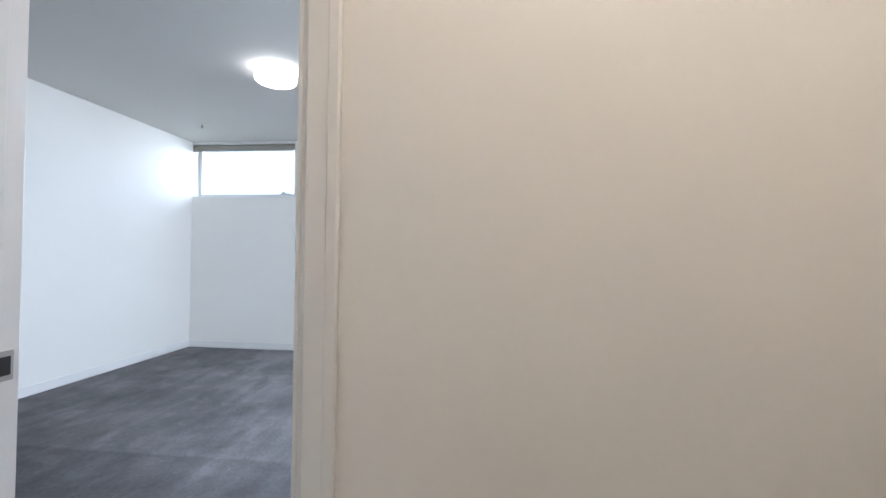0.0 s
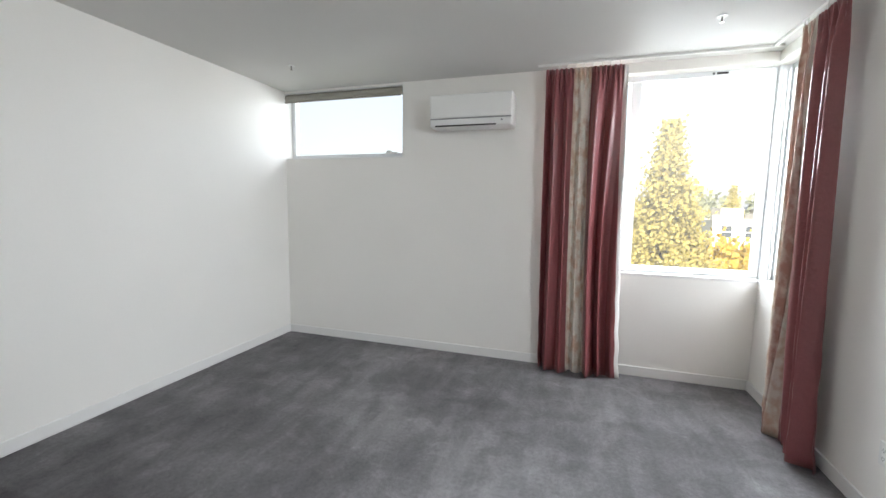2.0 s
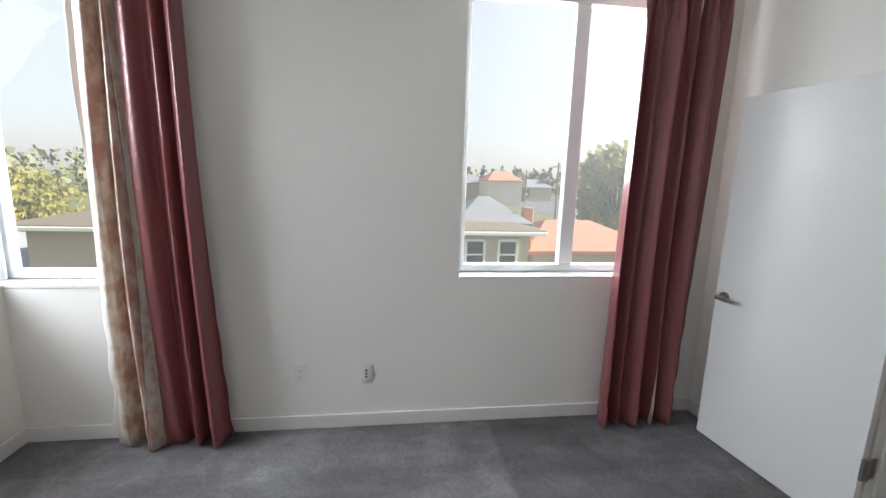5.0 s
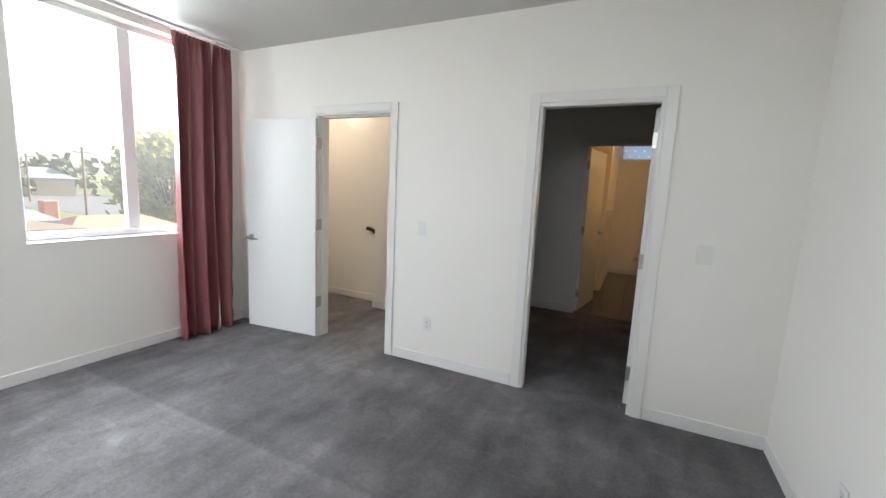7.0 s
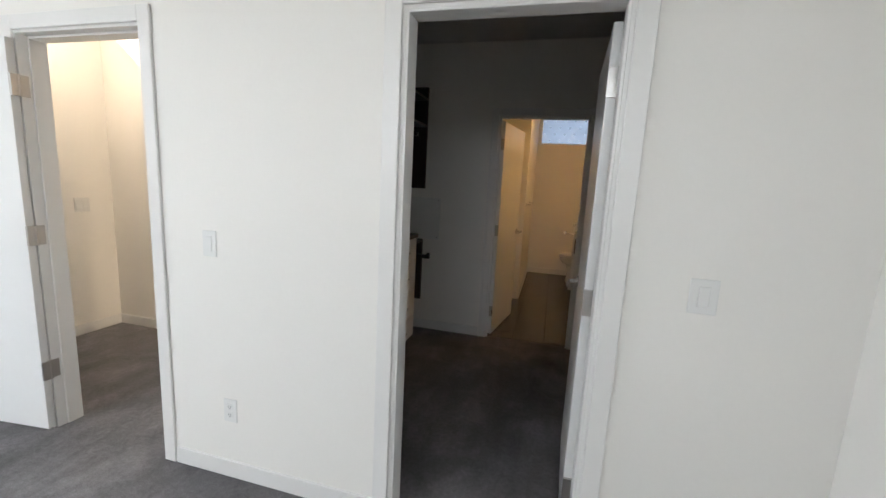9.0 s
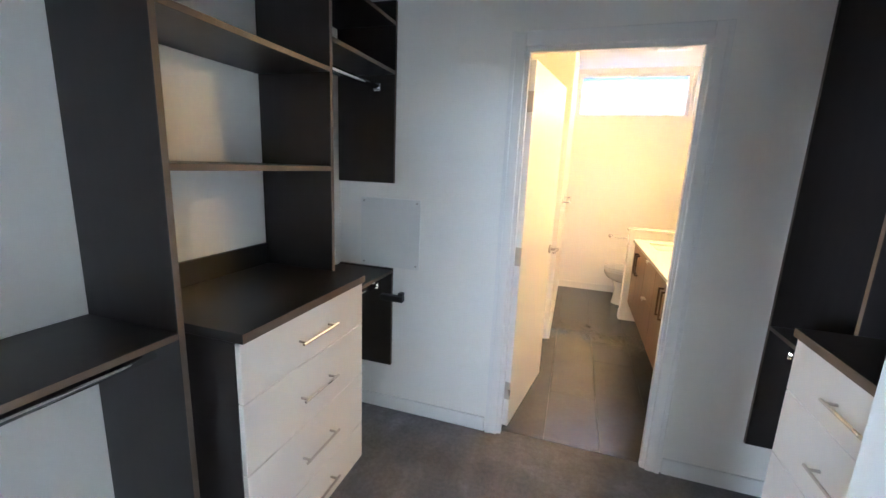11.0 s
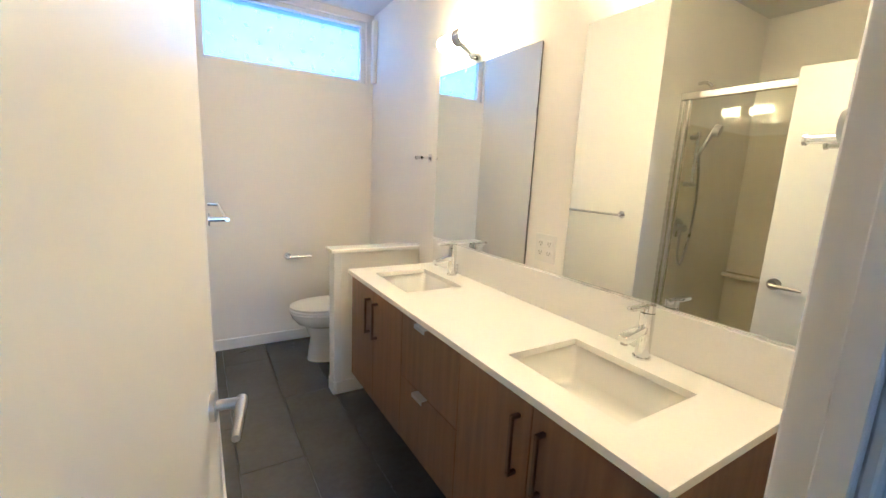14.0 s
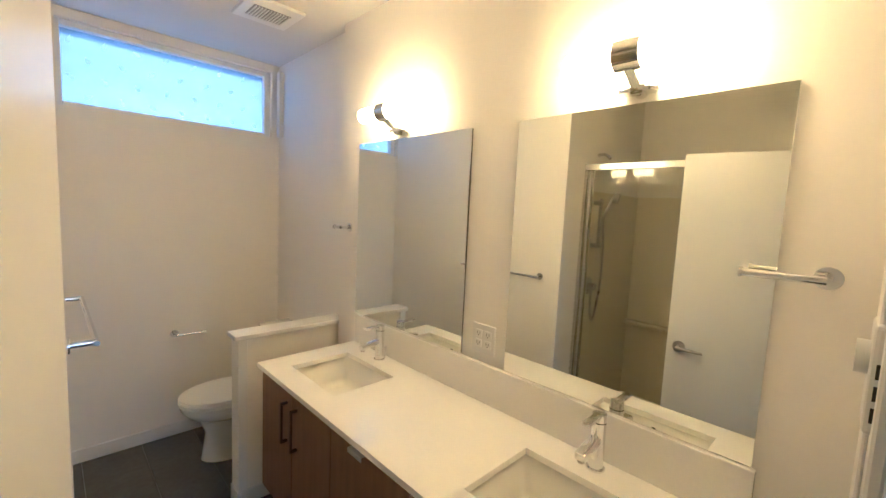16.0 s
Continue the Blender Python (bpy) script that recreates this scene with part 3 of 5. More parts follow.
# ---- bedroom things ----
def curtain(name, axis, at, u0, u1, stripe, label, flare=0.04, seed=1, thick=0.045, into=-1, folds=7, z0=0.012, lining=None, lean=0.0):
    """A pleated curtain along axis ('x' or 'y') from u0 to u1 at depth at; stripe: (from, to, colour) bands as shares of its width."""
    rng = random.Random(seed)
    c = thing(name, (u0, at, z0) if axis == "x" else (at, u0, z0), label, "curtain", group="mauve curtains")
    nu, nz = 150, 44
    ph = [rng.uniform(0, 6.28) for _ in range(6)]

    def point(s, k):
        v = k / nz
        z = z0 + (2.63 - z0) * v
        hem = (1 - v) ** 2
        w = u0 + (u1 - u0) * s + flare * hem * (s - 0.5) * 2 + lean * hem
        f = folds * (1 + 0.06 * math.sin(3 * v + ph[0]))
        a = 2 * math.pi * f * s + ph[1] + 0.8 * math.sin(3 * v + ph[2] + 5 * s)
        wave = math.sin(a + 0.55 * math.sin(a)) * (0.8 + 0.35 * math.sin(11 * s + ph[5]))
        wave2 = 0.5 * math.sin(2 * math.pi * (f * 0.43) * s + ph[3] + 0.8 * v)
        pleat = math.sin(2 * math.pi * 16 * s)
        top = max(0.0, (v - 0.9) / 0.1)
        depth = (thick * (wave + wave2) * (0.75 + 0.35 * hem)) * (1 - top) + 0.016 * pleat * top
        side = max(0.0, 1 - min(s, 1 - s) / 0.12)
        crush = 0.006 * math.sin(40 * s + 9 * hem) * hem * hem + 0.007 * side * math.sin(52 * v + ph[2]) * max(0.0, 0.55 - v)
        w += 0.008 * side * math.sin(60 * v + ph[0]) * max(0.0, 0.5 - v)
        d = at + into * (depth + crush)
        d += into * 0.005 * max(0.0, 1 - abs(v - 0.045) / 0.012)
        z += 0.008 * math.sin(2 * math.pi * f * s + ph[4]) * hem
        return (w, d, z) if axis == "x" else (d, w, z)

    strips, at_s = [], 0.0
    for a, b, kind in stripe:
        strips.append(("panel", SATIN, "mauve satin panel", at_s, a))
        strips.append(("stripe", FLORAL, "cream floral stripe", a, b) if kind == "cream" else ("stripe", BROCADE, "salmon brocade stripe", a, b))
        at_s = b
    strips.append(("panel", SATIN, "mauve satin panel", at_s, 1.0))
    for n, mat_, lab, a, b in strips:
        if b - a < 0.01:
            continue
        n_u = max(6, round(nu * (b - a)))
        bm = bmesh.new()
        grid = [[bm.verts.new(point(a + (b - a) * j / n_u, k)) for j in range(n_u + 1)] for k in range(nz + 1)]
        for k in range(nz):
            for j in range(n_u):
                bm.faces.new((grid[k][j], grid[k][j + 1], grid[k + 1][j + 1], grid[k + 1][j]))
        o = part(n, bm, mat_, c, lab, smooth=True)
        s = o.modifiers.new("thickness", "SOLIDIFY")
        s.thickness = 0.003
    if lining:
        a, b = lining
        bm = bmesh.new()
        grid = []
        for k in range(nz + 1):
            row = []
            for j in range(9):
                p = Vector(point(a + (b - a) * j / 8, k))
                off = -into * 0.03
                p = p + (Vector((0, off, 0)) if axis == "x" else Vector((off, 0, 0)))
                row.append(bm.verts.new(p))
            grid.append(row)
        for k in range(nz):
            for j in range(8):
                bm.faces.new((grid[k][j], grid[k][j + 1], grid[k + 1][j + 1], grid[k + 1][j]))
        o = part("lining", bm, LINING, c, "white curtain lining", smooth=True)
        s = o.modifiers.new("thickness", "SOLIDIFY")
        s.thickness = 0.002
    for j in range(9):
        s = (j + 0.5) / 9
        p = point(s, nz)
        part("hook", rods(((p[0], p[1], 2.62), (p[0], p[1], 2.662), 0.004), seg=6), PLASTIC, c)
    return c


curtain("curtain", "x", 3.95, 2.79, 3.40, ((0.37, 0.6, "cream"),), "mauve satin curtain with a cream floral stripe, drawn back", seed=3, flare=0.02, lean=0.045, folds=5.5, thick=0.056, lining=(0.94, 1.06))
curtain("curtain", "y", 4.40, 3.07, 3.54, ((0.63, 0.69, "cream"), (0.69, 0.78, "salmon"), (0.78, 0.84, "cream"), (0.84, 0.93, "salmon"), (0.93, 0.999, "cream")), "mauve satin curtain with a wide cream and salmon floral edge", seed=5, flare=0.055, lean=-0.06, folds=5, thick=0.05, lining=(0.96, 1.08))
curtain("curtain", "y", 4.39, 0.17, 0.70, ((0.3, 0.36, "cream"),), "mauve satin curtain hanging behind the open door", seed=9, flare=0.0, lean=0.035, folds=5, thick=0.06)
tagged(part("curtain_track", boxes((2.72, 4.46, 3.94, 3.96, 2.662, 2.679)), PLASTIC), "white ceiling curtain track above the corner window", "curtain track")
tagged(part("curtain_track", boxes((4.39, 4.41, 2.9, 3.94, 2.662, 2.679)), PLASTIC), "white ceiling curtain track above the corner window", "curtain track")
tagged(part("curtain_track", boxes((4.39, 4.41, 0.06, 1.75, 2.662, 2.679)), PLASTIC), "white ceiling curtain track above the east window", "curtain track")

bl = thing("roller_blind", (0.7, 4.1, 2.55), "grey-beige roller blind rolled up under the ceiling", "blind")
part("roll", rods(((0.01, 4.125, 2.61), (1.39, 4.125, 2.61), 0.036), seg=24), BLIND, bl, smooth=True)
part("head_rail", boxes((0.004, 1.396, 4.085, 4.165, 2.648, 2.654)), PLASTIC, bl)
part("bottom_bar", boxes((0.01, 1.39, 4.083, 4.093, 2.553, 2.572), bevel=0.003), BLIND, bl)

ac = thing("air_conditioner", (2.15, 4.1, 2.18), "white wall-mounted split air conditioner", "air conditioner")
bm = boxes((1.765, 2.525, 3.885, 4.1, 2.185, 2.475), bevel=0.022, seg=3)
part("body", bm, PLASTIC, ac, smooth=True)
part("front_panel", boxes((1.772, 2.518, 3.868, 3.89, 2.262, 2.468), bevel=0.008, seg=2), PLASTIC, ac)
part("louvre", boxes((1.82, 2.37, 3.878, 3.888, 2.202, 2.246), bevel=0.003, seg=2), PLASTIC, ac)
# black and grey strips give the slot and panel gap their shade as colour
part("air_slot", boxes((1.82, 2.38, 3.876, 3.89, 2.19, 2.2015)), BLACK, ac, "dark air outlet slot")
part("panel_gap", boxes((1.775, 2.515, 3.876, 3.889, 2.254, 2.2605)), GREYP, ac, "grey strip standing in for the shade under the front panel")
part("sensor", rods(((2.43, 3.88, 2.232), (2.43, 3.892, 2.232), 0.009)), GREYP, ac, "small grey sensor window")
part("badge", boxes((2.38, 2.48, 3.8655, 3.869, 2.285, 2.297)), TRIM, ac)

LX_, LY_ = 2.17, 2.17
lampc = thing("ceiling_lamp", (LX_, LY_, H), "round white drum ceiling lamp, lit", "ceiling lamp")
part("shade", loft([(LX_, LY_, 2.586, 0.13, 0.13), (LX_, LY_, 2.588, 0.146, 0.146), (LX_, LY_, 2.596, 0.154, 0.154), (LX_, LY_, 2.618, 0.158, 0.158)], 48), SHADE, lampc, "glowing white diffuser", smooth=True)
part("band", loft([(LX_, LY_, 2.618, 0.1605, 0.1605), (LX_, LY_, 2.624, 0.1605, 0.1605)], 48), STEEL, lampc, smooth=True)
part("drum", loft([(LX_, LY_, 2.624, 0.158, 0.158), (LX_, LY_, 2.674, 0.158, 0.158), (LX_, LY_, 2.68, 0.15, 0.15)], 48), SHADE, lampc, smooth=True)

for x, y in ((0.64, 3.4), (3.89, 3.34), (3.3, 0.9)):
    sp = thing("sprinkler", (x, y, H), "small white ceiling fire sprinkler head", "sprinkler", group="sprinklers")
    part("escutcheon", rods(((x, y, H - 0.006), (x, y, H), 0.03), seg=20), PLASTIC, sp, smooth=True)
    part("head", rods(((x, y, H - 0.035), (x, y, H - 0.006), 0.007), ((x, y, H - 0.04), (x, y, H - 0.036), 0.013)), STEEL, sp)


def plate(name, axis, at, side, u, z, label, category, kind="outlet", w=0.072, h=0.115):
    """A wall plate on a wall face; side: the sign of its outward normal along axis."""
    def bx(u0, u1, d0, d1, c0, c1):
        lo, hi = min(at + side * d0, at + side * d1), max(at + side * d0, at + side * d1)
        return (lo, hi, u0, u1, c0, c1) if axis == "x" else (u0, u1, lo, hi, c0, c1)
    p = thing(name, (at, u, z) if axis == "x" else (u, at, z), label, category)
    part("cover", boxes(bx(u - w / 2, u + w / 2, 0, 0.006, z - h / 2, z + h / 2), bevel=0.002), PLASTIC, p)
    gangs = [u] if w < 0.1 else [u - 0.024, u + 0.024]
    for g in gangs:
        if kind == "switch":
            part("rocker", boxes(bx(g - 0.017, g + 0.017, 0.006, 0.010, z - 0.034, z + 0.034), bevel=0.002), PLASTIC, p)
        elif kind == "data":
            part("insert", boxes(bx(g - 0.017, g + 0.017, 0.006, 0.008, z - 0.034, z + 0.034), bevel=0.001), PLASTIC, p)
            for dz in (-0.02, 0, 0.02):
                part("jack", boxes(bx(g - 0.007, g + 0.007, 0.008, 0.0095, z + dz - 0.006, z + dz + 0.006)), BLACK, p)
        else:
            for dz in (-0.02, 0.02):
                r = part("receptacle", boxes(bx(g - 0.017, g + 0.017, 0.006, 0.0085, z + dz - 0.015, z + dz + 0.015), bevel=0.002), PLASTIC, p)
                part("slots", boxes(bx(g - 0.0075, g - 0.0055, 0.0085, 0.0092, z + dz - 0.003, z + dz + 0.007), bx(g + 0.0055, g + 0.0075, 0.0085, 0.0092, z + dz - 0.003, z + dz + 0.007), bx(g - 0.002, g + 0.002, 0.0085, 0.0092, z + dz - 0.01, z + dz - 0.006)), BLACK, r)
    return p


plate("power_outlet", "x", 4.5, -1, 2.59, 0.36, "white double power outlet on the bedroom wall", "outlet")
plate("data_outlet", "x", 4.5, -1, 2.203, 0.35, "white wall plate with three dark jacks", "outlet", kind="data")
plate("power_outlet", "y", 0.0, 1, 2.30, 0.345, "white double power outlet between the doors", "outlet")
plate("light_switch", "y", 0.0, 1, 2.38, 1.13, "white rocker light switch between the doors", "switch", kind="switch")
plate("light_switch", "y", 0.0, 1, 0.44, 1.13, "white rocker light switch beside the closet door", "switch", kind="switch", w=0.085)
plate("power_outlet", "x", 0.0, 1, 0.905, 0.335, "white double power outlet on the blank wall", "outlet")
plate("light_switch", "x", 4.74, -1, -1.05, 1.11, "white double rocker switch in the hall", "switch", kind="switch", w=0.115)

rail = thing("stair_handrail", (3.8, -1.25, 0.9), "dark handrail fixed along the stair wall", "handrail")
part("rail", pipe([(3.84, -1.25, 0.93), (3.7, -1.25, 0.88), (3.2, -1.25, 0.55), (2.7, -1.25, 0.2)], 0.024), RUBBER, rail, smooth=True)
part("bracket", rods(((3.62, -1.25, 0.82), (3.62, -1.3, 0.78), 0.008)), STEEL, rail)


# ---- closet ----
def board(bm, *b):
    return box(bm, *b, bevel=0.001)


def slab(parent, name, b, front_axis_x, label=""):
    """A melamine board whose front edge band (at x = front_axis_x) is painted paler for the warm light it reflects."""
    p = part(name, boxes(b, bevel=0.0008), ESPRESSO, parent, label)
    x0, x1, y0, y1, z0, z1 = b
    f = front_axis_x
    lo, hi = (f - 0.0012, f + 0.0) if f <= (x0 + x1) / 2 else (f, f + 0.0012)
    part("edge_band", boxes((lo, hi, y0 + 0.0008, y1 - 0.0008, z0 + 0.0008, z1 - 0.0008)), EDGE, p, "edge band with warm reflected light in its brown")
    return p


def pull(parent, p0, p1, out, mat_, r=0.005):
    """A bar pull on two posts from p0 to p1, standing off by out."""
    a, b, o = Vector(p0), Vector(p1), Vector(out)
    d = (b - a).normalized() * 0.018
    bm = rods((a + o, b + o, r), (a + d, a + d + o, r * 0.9), (b - d, b - d + o, r * 0.9), seg=10)
    return part("handle", bm, mat_, parent, "slim bar handle", smooth=True)


def closet_side(front, wall, s, deep, y_tower, label):
    """One side of the closet. front: x of shelf fronts; wall: x of the wall; deep: x of drawer fronts; y_tower: (south, north)."""
    ys, yn = y_tower
    t = 0.019
    xs = lambda a, b: (min(a, b), max(a, b))
    X = xs(front, wall - s * 0.002 if s > 0 else wall + 0.002)
    # tower: two uprights, shelves
    tw = thing("closet_tower", (wall, (ys + yn) / 2, 0), "espresso melamine closet tower with open shelves " + label, "shelf unit")
    slab(tw, "upright", (*X, ys - t, ys, 0.3, 2.3), front)
    slab(tw, "upright", (*X, yn + 0.035, yn + 0.035 + t, 0.3, 2.3), front)
    for z in (1.47, 1.85, 2.2):
        slab(tw, "shelf", (*X, ys, yn + 0.035, z - t, z), front)
    part("back_rail", boxes((*xs(wall - s * 0.016, wall - s * 0.002), ys, yn + 0.035, 1.0, 1.12)), ESPRESSO, tw)
    # drawers
    D = xs(deep, wall - s * 0.004)
    dr = thing("drawer_chest", (wall, (ys + yn) / 2, 0.17), "white four-drawer chest with an espresso top " + label, "drawers")
    body = xs(deep + s * 0.02, wall - s * 0.004)
    part("carcass", boxes((*body, ys + 0.001, yn - 0.001, 0.17, 1.0), bevel=0.001), ESPRESSO, dr)
    top = xs(deep - s * 0.012, wall - s * 0.018)
    slab(dr, "top", (*top, ys + 0.0015, yn - 0.0015, 1.001, 1.03), deep - s * 0.012)
    zs = [(0.818, 0.997), (0.588, 0.815), (0.35, 0.585), (0.17, 0.347)]
    for z0, z1 in zs:
        f = part("drawer", boxes((*xs(deep, deep + s * 0.0185), ys + 0.0025, yn - 0.0025, z0, z1), bevel=0.0015), DRAWER, dr, "white drawer front")
        zc = (z0 + z1) / 2 - 0.002
        yc = (ys + yn) / 2
        pull(f, (deep, yc - 0.1, zc), (deep, yc + 0.1, zc), (-s * 0.03, 0, 0), STEEL)
    # bay towards the bathroom wall
    by = YC + 0.002
    bay = thing("hanging_bay", (wall, (ys + by) / 2, 0.3), "espresso hanging bay with chrome rods " + label, "wardrobe")
    if s > 0:
        slab(bay, "end_panel", (*X, by, by + t, 1.385, 2.3), front)
        slab(bay, "end_panel", (*X, by, by + t, 0.3, 0.9), front)
    else:
        slab(bay, "end_panel", (*X, by, by + t, 0.27, 2.3), front)
    for z in ((1.965, 2.2, 0.893) if s > 0 else (0.86,)):
        slab(bay, "shelf", (*X, by + t, ys - t - 0.0005, z - t, z), front)
    for z in ((1.885, 0.79) if s > 0 else (0.74,)):
        part("rod", rods(((front + s * 0.1, by + t, z), (front + s * 0.1, ys - t, z), 0.013)), CHROME, bay, "chrome hanging rod", smooth=True)
        part("rod_socket", boxes((*xs(front + s * 0.08, front + s * 0.12), by + t, by + t + 0.012, z - 0.02, z + 0.02), bevel=0.003), CHROME, bay)
    part("valet_hook", boxes((*xs(front - s * 0.09, front + s * 0.05), by + 0.03, by + 0.07, 0.72, 0.755), (*xs(front - s * 0.09, front - s * 0.06), by + 0.03, by + 0.07, 0.755, 0.775), bevel=0.006, seg=2), BLACK, bay, "black pull-out hook") if s > 0 else None
    # bay towards the bedroom wall
    bn = thing("hanging_bay", (wall, (yn - 0.14) / 2, 0.3), "espresso hanging bay with a low shelf " + label, "wardrobe")
    for z in (1.03, 1.965):
        slab(bn, "shelf", (*X, yn + 0.035 + t + 0.0005, -0.145, z - t, z), front)
        part("rod", rods(((front + s * 0.1, yn + 0.035 + t, z - 0.08), (front + s * 0.1, -0.145, z - 0.08), 0.013)), CHROME, bn, "chrome hanging rod", smooth=True)
    slab(bn, "end_panel", (*X, -0.144, -0.125, 0.3, 2.3), front)


closet_side(2.125, 2.47, 1, 1.98, (-1.665, -1.0), "against the closet wall")
closet_side(0.29, -0.05, -1, 0.44, (-1.73, -1.06), "opposite in the closet")

ap = thing("access_panel", (2.15, YC, 1.1), "white screwed access panel on the closet wall", "panel")
part("cover", boxes((1.965, 2.33, YC, YC + 0.008, 0.905, 1.3), bevel=0.002), PLASTIC, ap)
for x in (1.985, 2.31):
    for z in (0.925, 1.28):
        part("screw", rods(((x, YC + 0.008, z), (x, YC + 0.0105, z), 0.006), seg=10), STEEL, ap)

# ---- bathroom ----
van = thing("vanity", (0.3, -3.42, 0.29), "wall-hung walnut double vanity with doors and drawers", "vanity")
VY0, VY1, VX = -4.305, -2.535, 0.59
part("carcass", boxes((0.05, VX - 0.02, VY0, VY0 + 0.018, 0.29, 0.8675), (0.05, VX - 0.02, VY1 - 0.018, VY1, 0.29, 0.8675), (0.05, VX - 0.02, VY0 + 0.018, VY1 - 0.018, 0.29, 0.308), (0.05, 0.062, VY0 + 0.018, VY1 - 0.018, 0.308, 0.8675), (VX - 0.04, VX - 0.02, VY0 + 0.018, VY1 - 0.018, 0.8, 0.8675)), WALNUT, van, "walnut carcass")
fronts = [(VY0 + 0.001, -3.98, "door"), (-3.977, -3.656, "door"), (-3.21, -2.873, "door"), (-2.87, VY1 - 0.001, "door")]
for i, (a, b, n) in enumerate(fronts):
    f = part("door", boxes((VX - 0.0195, VX, a, b, 0.284, 0.862), bevel=0.0012), WALNUT, van, "walnut slab door")
    y = b - 0.045 if i % 2 == 0 else a + 0.045
    bm = boxes((VX, VX + 0.032, y - 0.006, y + 0.006, 0.8, 0.812), (VX, VX + 0.032, y - 0.006, y + 0.006, 0.63, 0.642), (VX + 0.022, VX + 0.032, y - 0.006, y + 0.006, 0.642, 0.8), bevel=0.0015)
    part("handle", bm, BRONZE, f, "dark square pull")
for z0, z1 in ((0.58, 0.862), (0.288, 0.577)):
    f = part("drawer", boxes((VX - 0.0195, VX, -3.653, -3.213, z0, z1), bevel=0.0012), WALNUT, van, "walnut drawer front")
    part("edge_pull", boxes((VX - 0.005, VX + 0.026, -3.5, -3.42, z1 - 0.002, z1 + 0.001), (VX + 0.022, VX + 0.026, -3.5, -3.42, z1 - 0.016, z1 - 0.002), bevel=0.0008), STEEL, f, "folded steel edge pull")

CZ0, CZ1 = 0.868, 0.89
S1, S2 = (-4.20, -3.80), (-3.085, -2.675)
SX = (0.195, 0.498)
CX0, CX1, CY0, CY1 = 0.047, 0.605, -4.335, -2.512
ct = thing("countertop", (0.3, -3.4, 0.868), "white quartz countertop with a tall backsplash", "countertop")
bm = bmesh.new()
xs_, ys_ = [CX0, SX[0], SX[1], CX1], [CY0, S1[0], S1[1], S2[0], S2[1], CY1]
grid = {}
for zi, z in enumerate((CZ0, CZ1)):
    for i, x in enumerate(xs_):
        for j, y in enumerate(ys_):
            grid[zi, i, j] = bm.verts.new((x, y, z))
solid = {(i, j) for i in range(3) for j in range(5)} - {(1, 1), (1, 3)}
for i, j in solid:
    bm.faces.new([grid[1, i, j], grid[1, i + 1, j], grid[1, i + 1, j + 1], grid[1, i, j + 1]])
    bm.faces.new([grid[0, i, j], grid[0, i, j + 1], grid[0, i + 1, j + 1], grid[0, i + 1, j]])
    for di, dj, a, b in ((-1, 0, (i, j + 1), (i, j)), (1, 0, (i + 1, j), (i + 1, j + 1)), (0, -1, (i, j), (i + 1, j)), (0, 1, (i + 1, j + 1), (i, j + 1))):
        if (i + di, j + dj) not in solid:
            bm.faces.new([grid[0, a[0], a[1]], grid[0, b[0], b[1]], grid[1, b[0], b[1]], grid[1, a[0], a[1]]])
top_edges = [e for e in bm.edges if len(e.link_faces) == 2 and e.calc_face_angle(0) > 1.0]
bmesh.ops.bevel(bm, geom=top_edges, offset=0.0025, segments=2, affect="EDGES")
part("slab", bm, QUARTZ, ct)
part("backsplash", boxes((0.047, 0.067, CY0, CY1, CZ1, 1.046), bevel=0.002), QUARTZ, ct, "white quartz backsplash")


def sink(y0, y1):
    s = thing("sink", (0.35, (y0 + y1) / 2, 0.74), "rectangular white undermount sink", "sink", group="sinks")
    x0, x1 = SX[0] - 0.006, SX[1] + 0.006
    bm = bmesh.new()
    box(bm, x0, x1, y0 - 0.006, y1 + 0.006, 0.735, CZ0 - 0.0005)
    topf = [f for f in bm.faces if f.normal.z > 0.9]
    bmesh.ops.delete(bm, geom=topf, context="FACES_ONLY")
    for v in bm.verts:
        if v.co.z < 0.8:
            v.co.x += 0.018 if v.co.x < 0.35 else -0.018
            v.co.y += 0.018 if v.co.y < (y0 + y1) / 2 else -0.018
    es = [e for e in bm.edges if len(e.link_faces) == 2]
    bmesh.ops.bevel(bm, geom=es, offset=0.028, segments=4, affect="EDGES", profile=0.5)
    bmesh.ops.recalc_face_normals(bm, faces=bm.faces)
    me_ob = part("basin", bm, PORCELAIN, s, smooth=True)
    so = me_ob.modifiers.new("thickness", "SOLIDIFY")
    so.thickness, so.offset = 0.01, 1.0
    yc = (y0 + y1) / 2
    part("drain", rods(((0.33, yc, 0.733), (0.33, yc, 0.7385), 0.024), seg=24), CHROME, s, smooth=True)
    part("overflow", rods(((SX[1] - 0.006, yc, 0.83), (SX[1] + 0.002, yc, 0.83), 0.011), seg=16), BLACK, s)


sink(*S1)
sink(*S2)


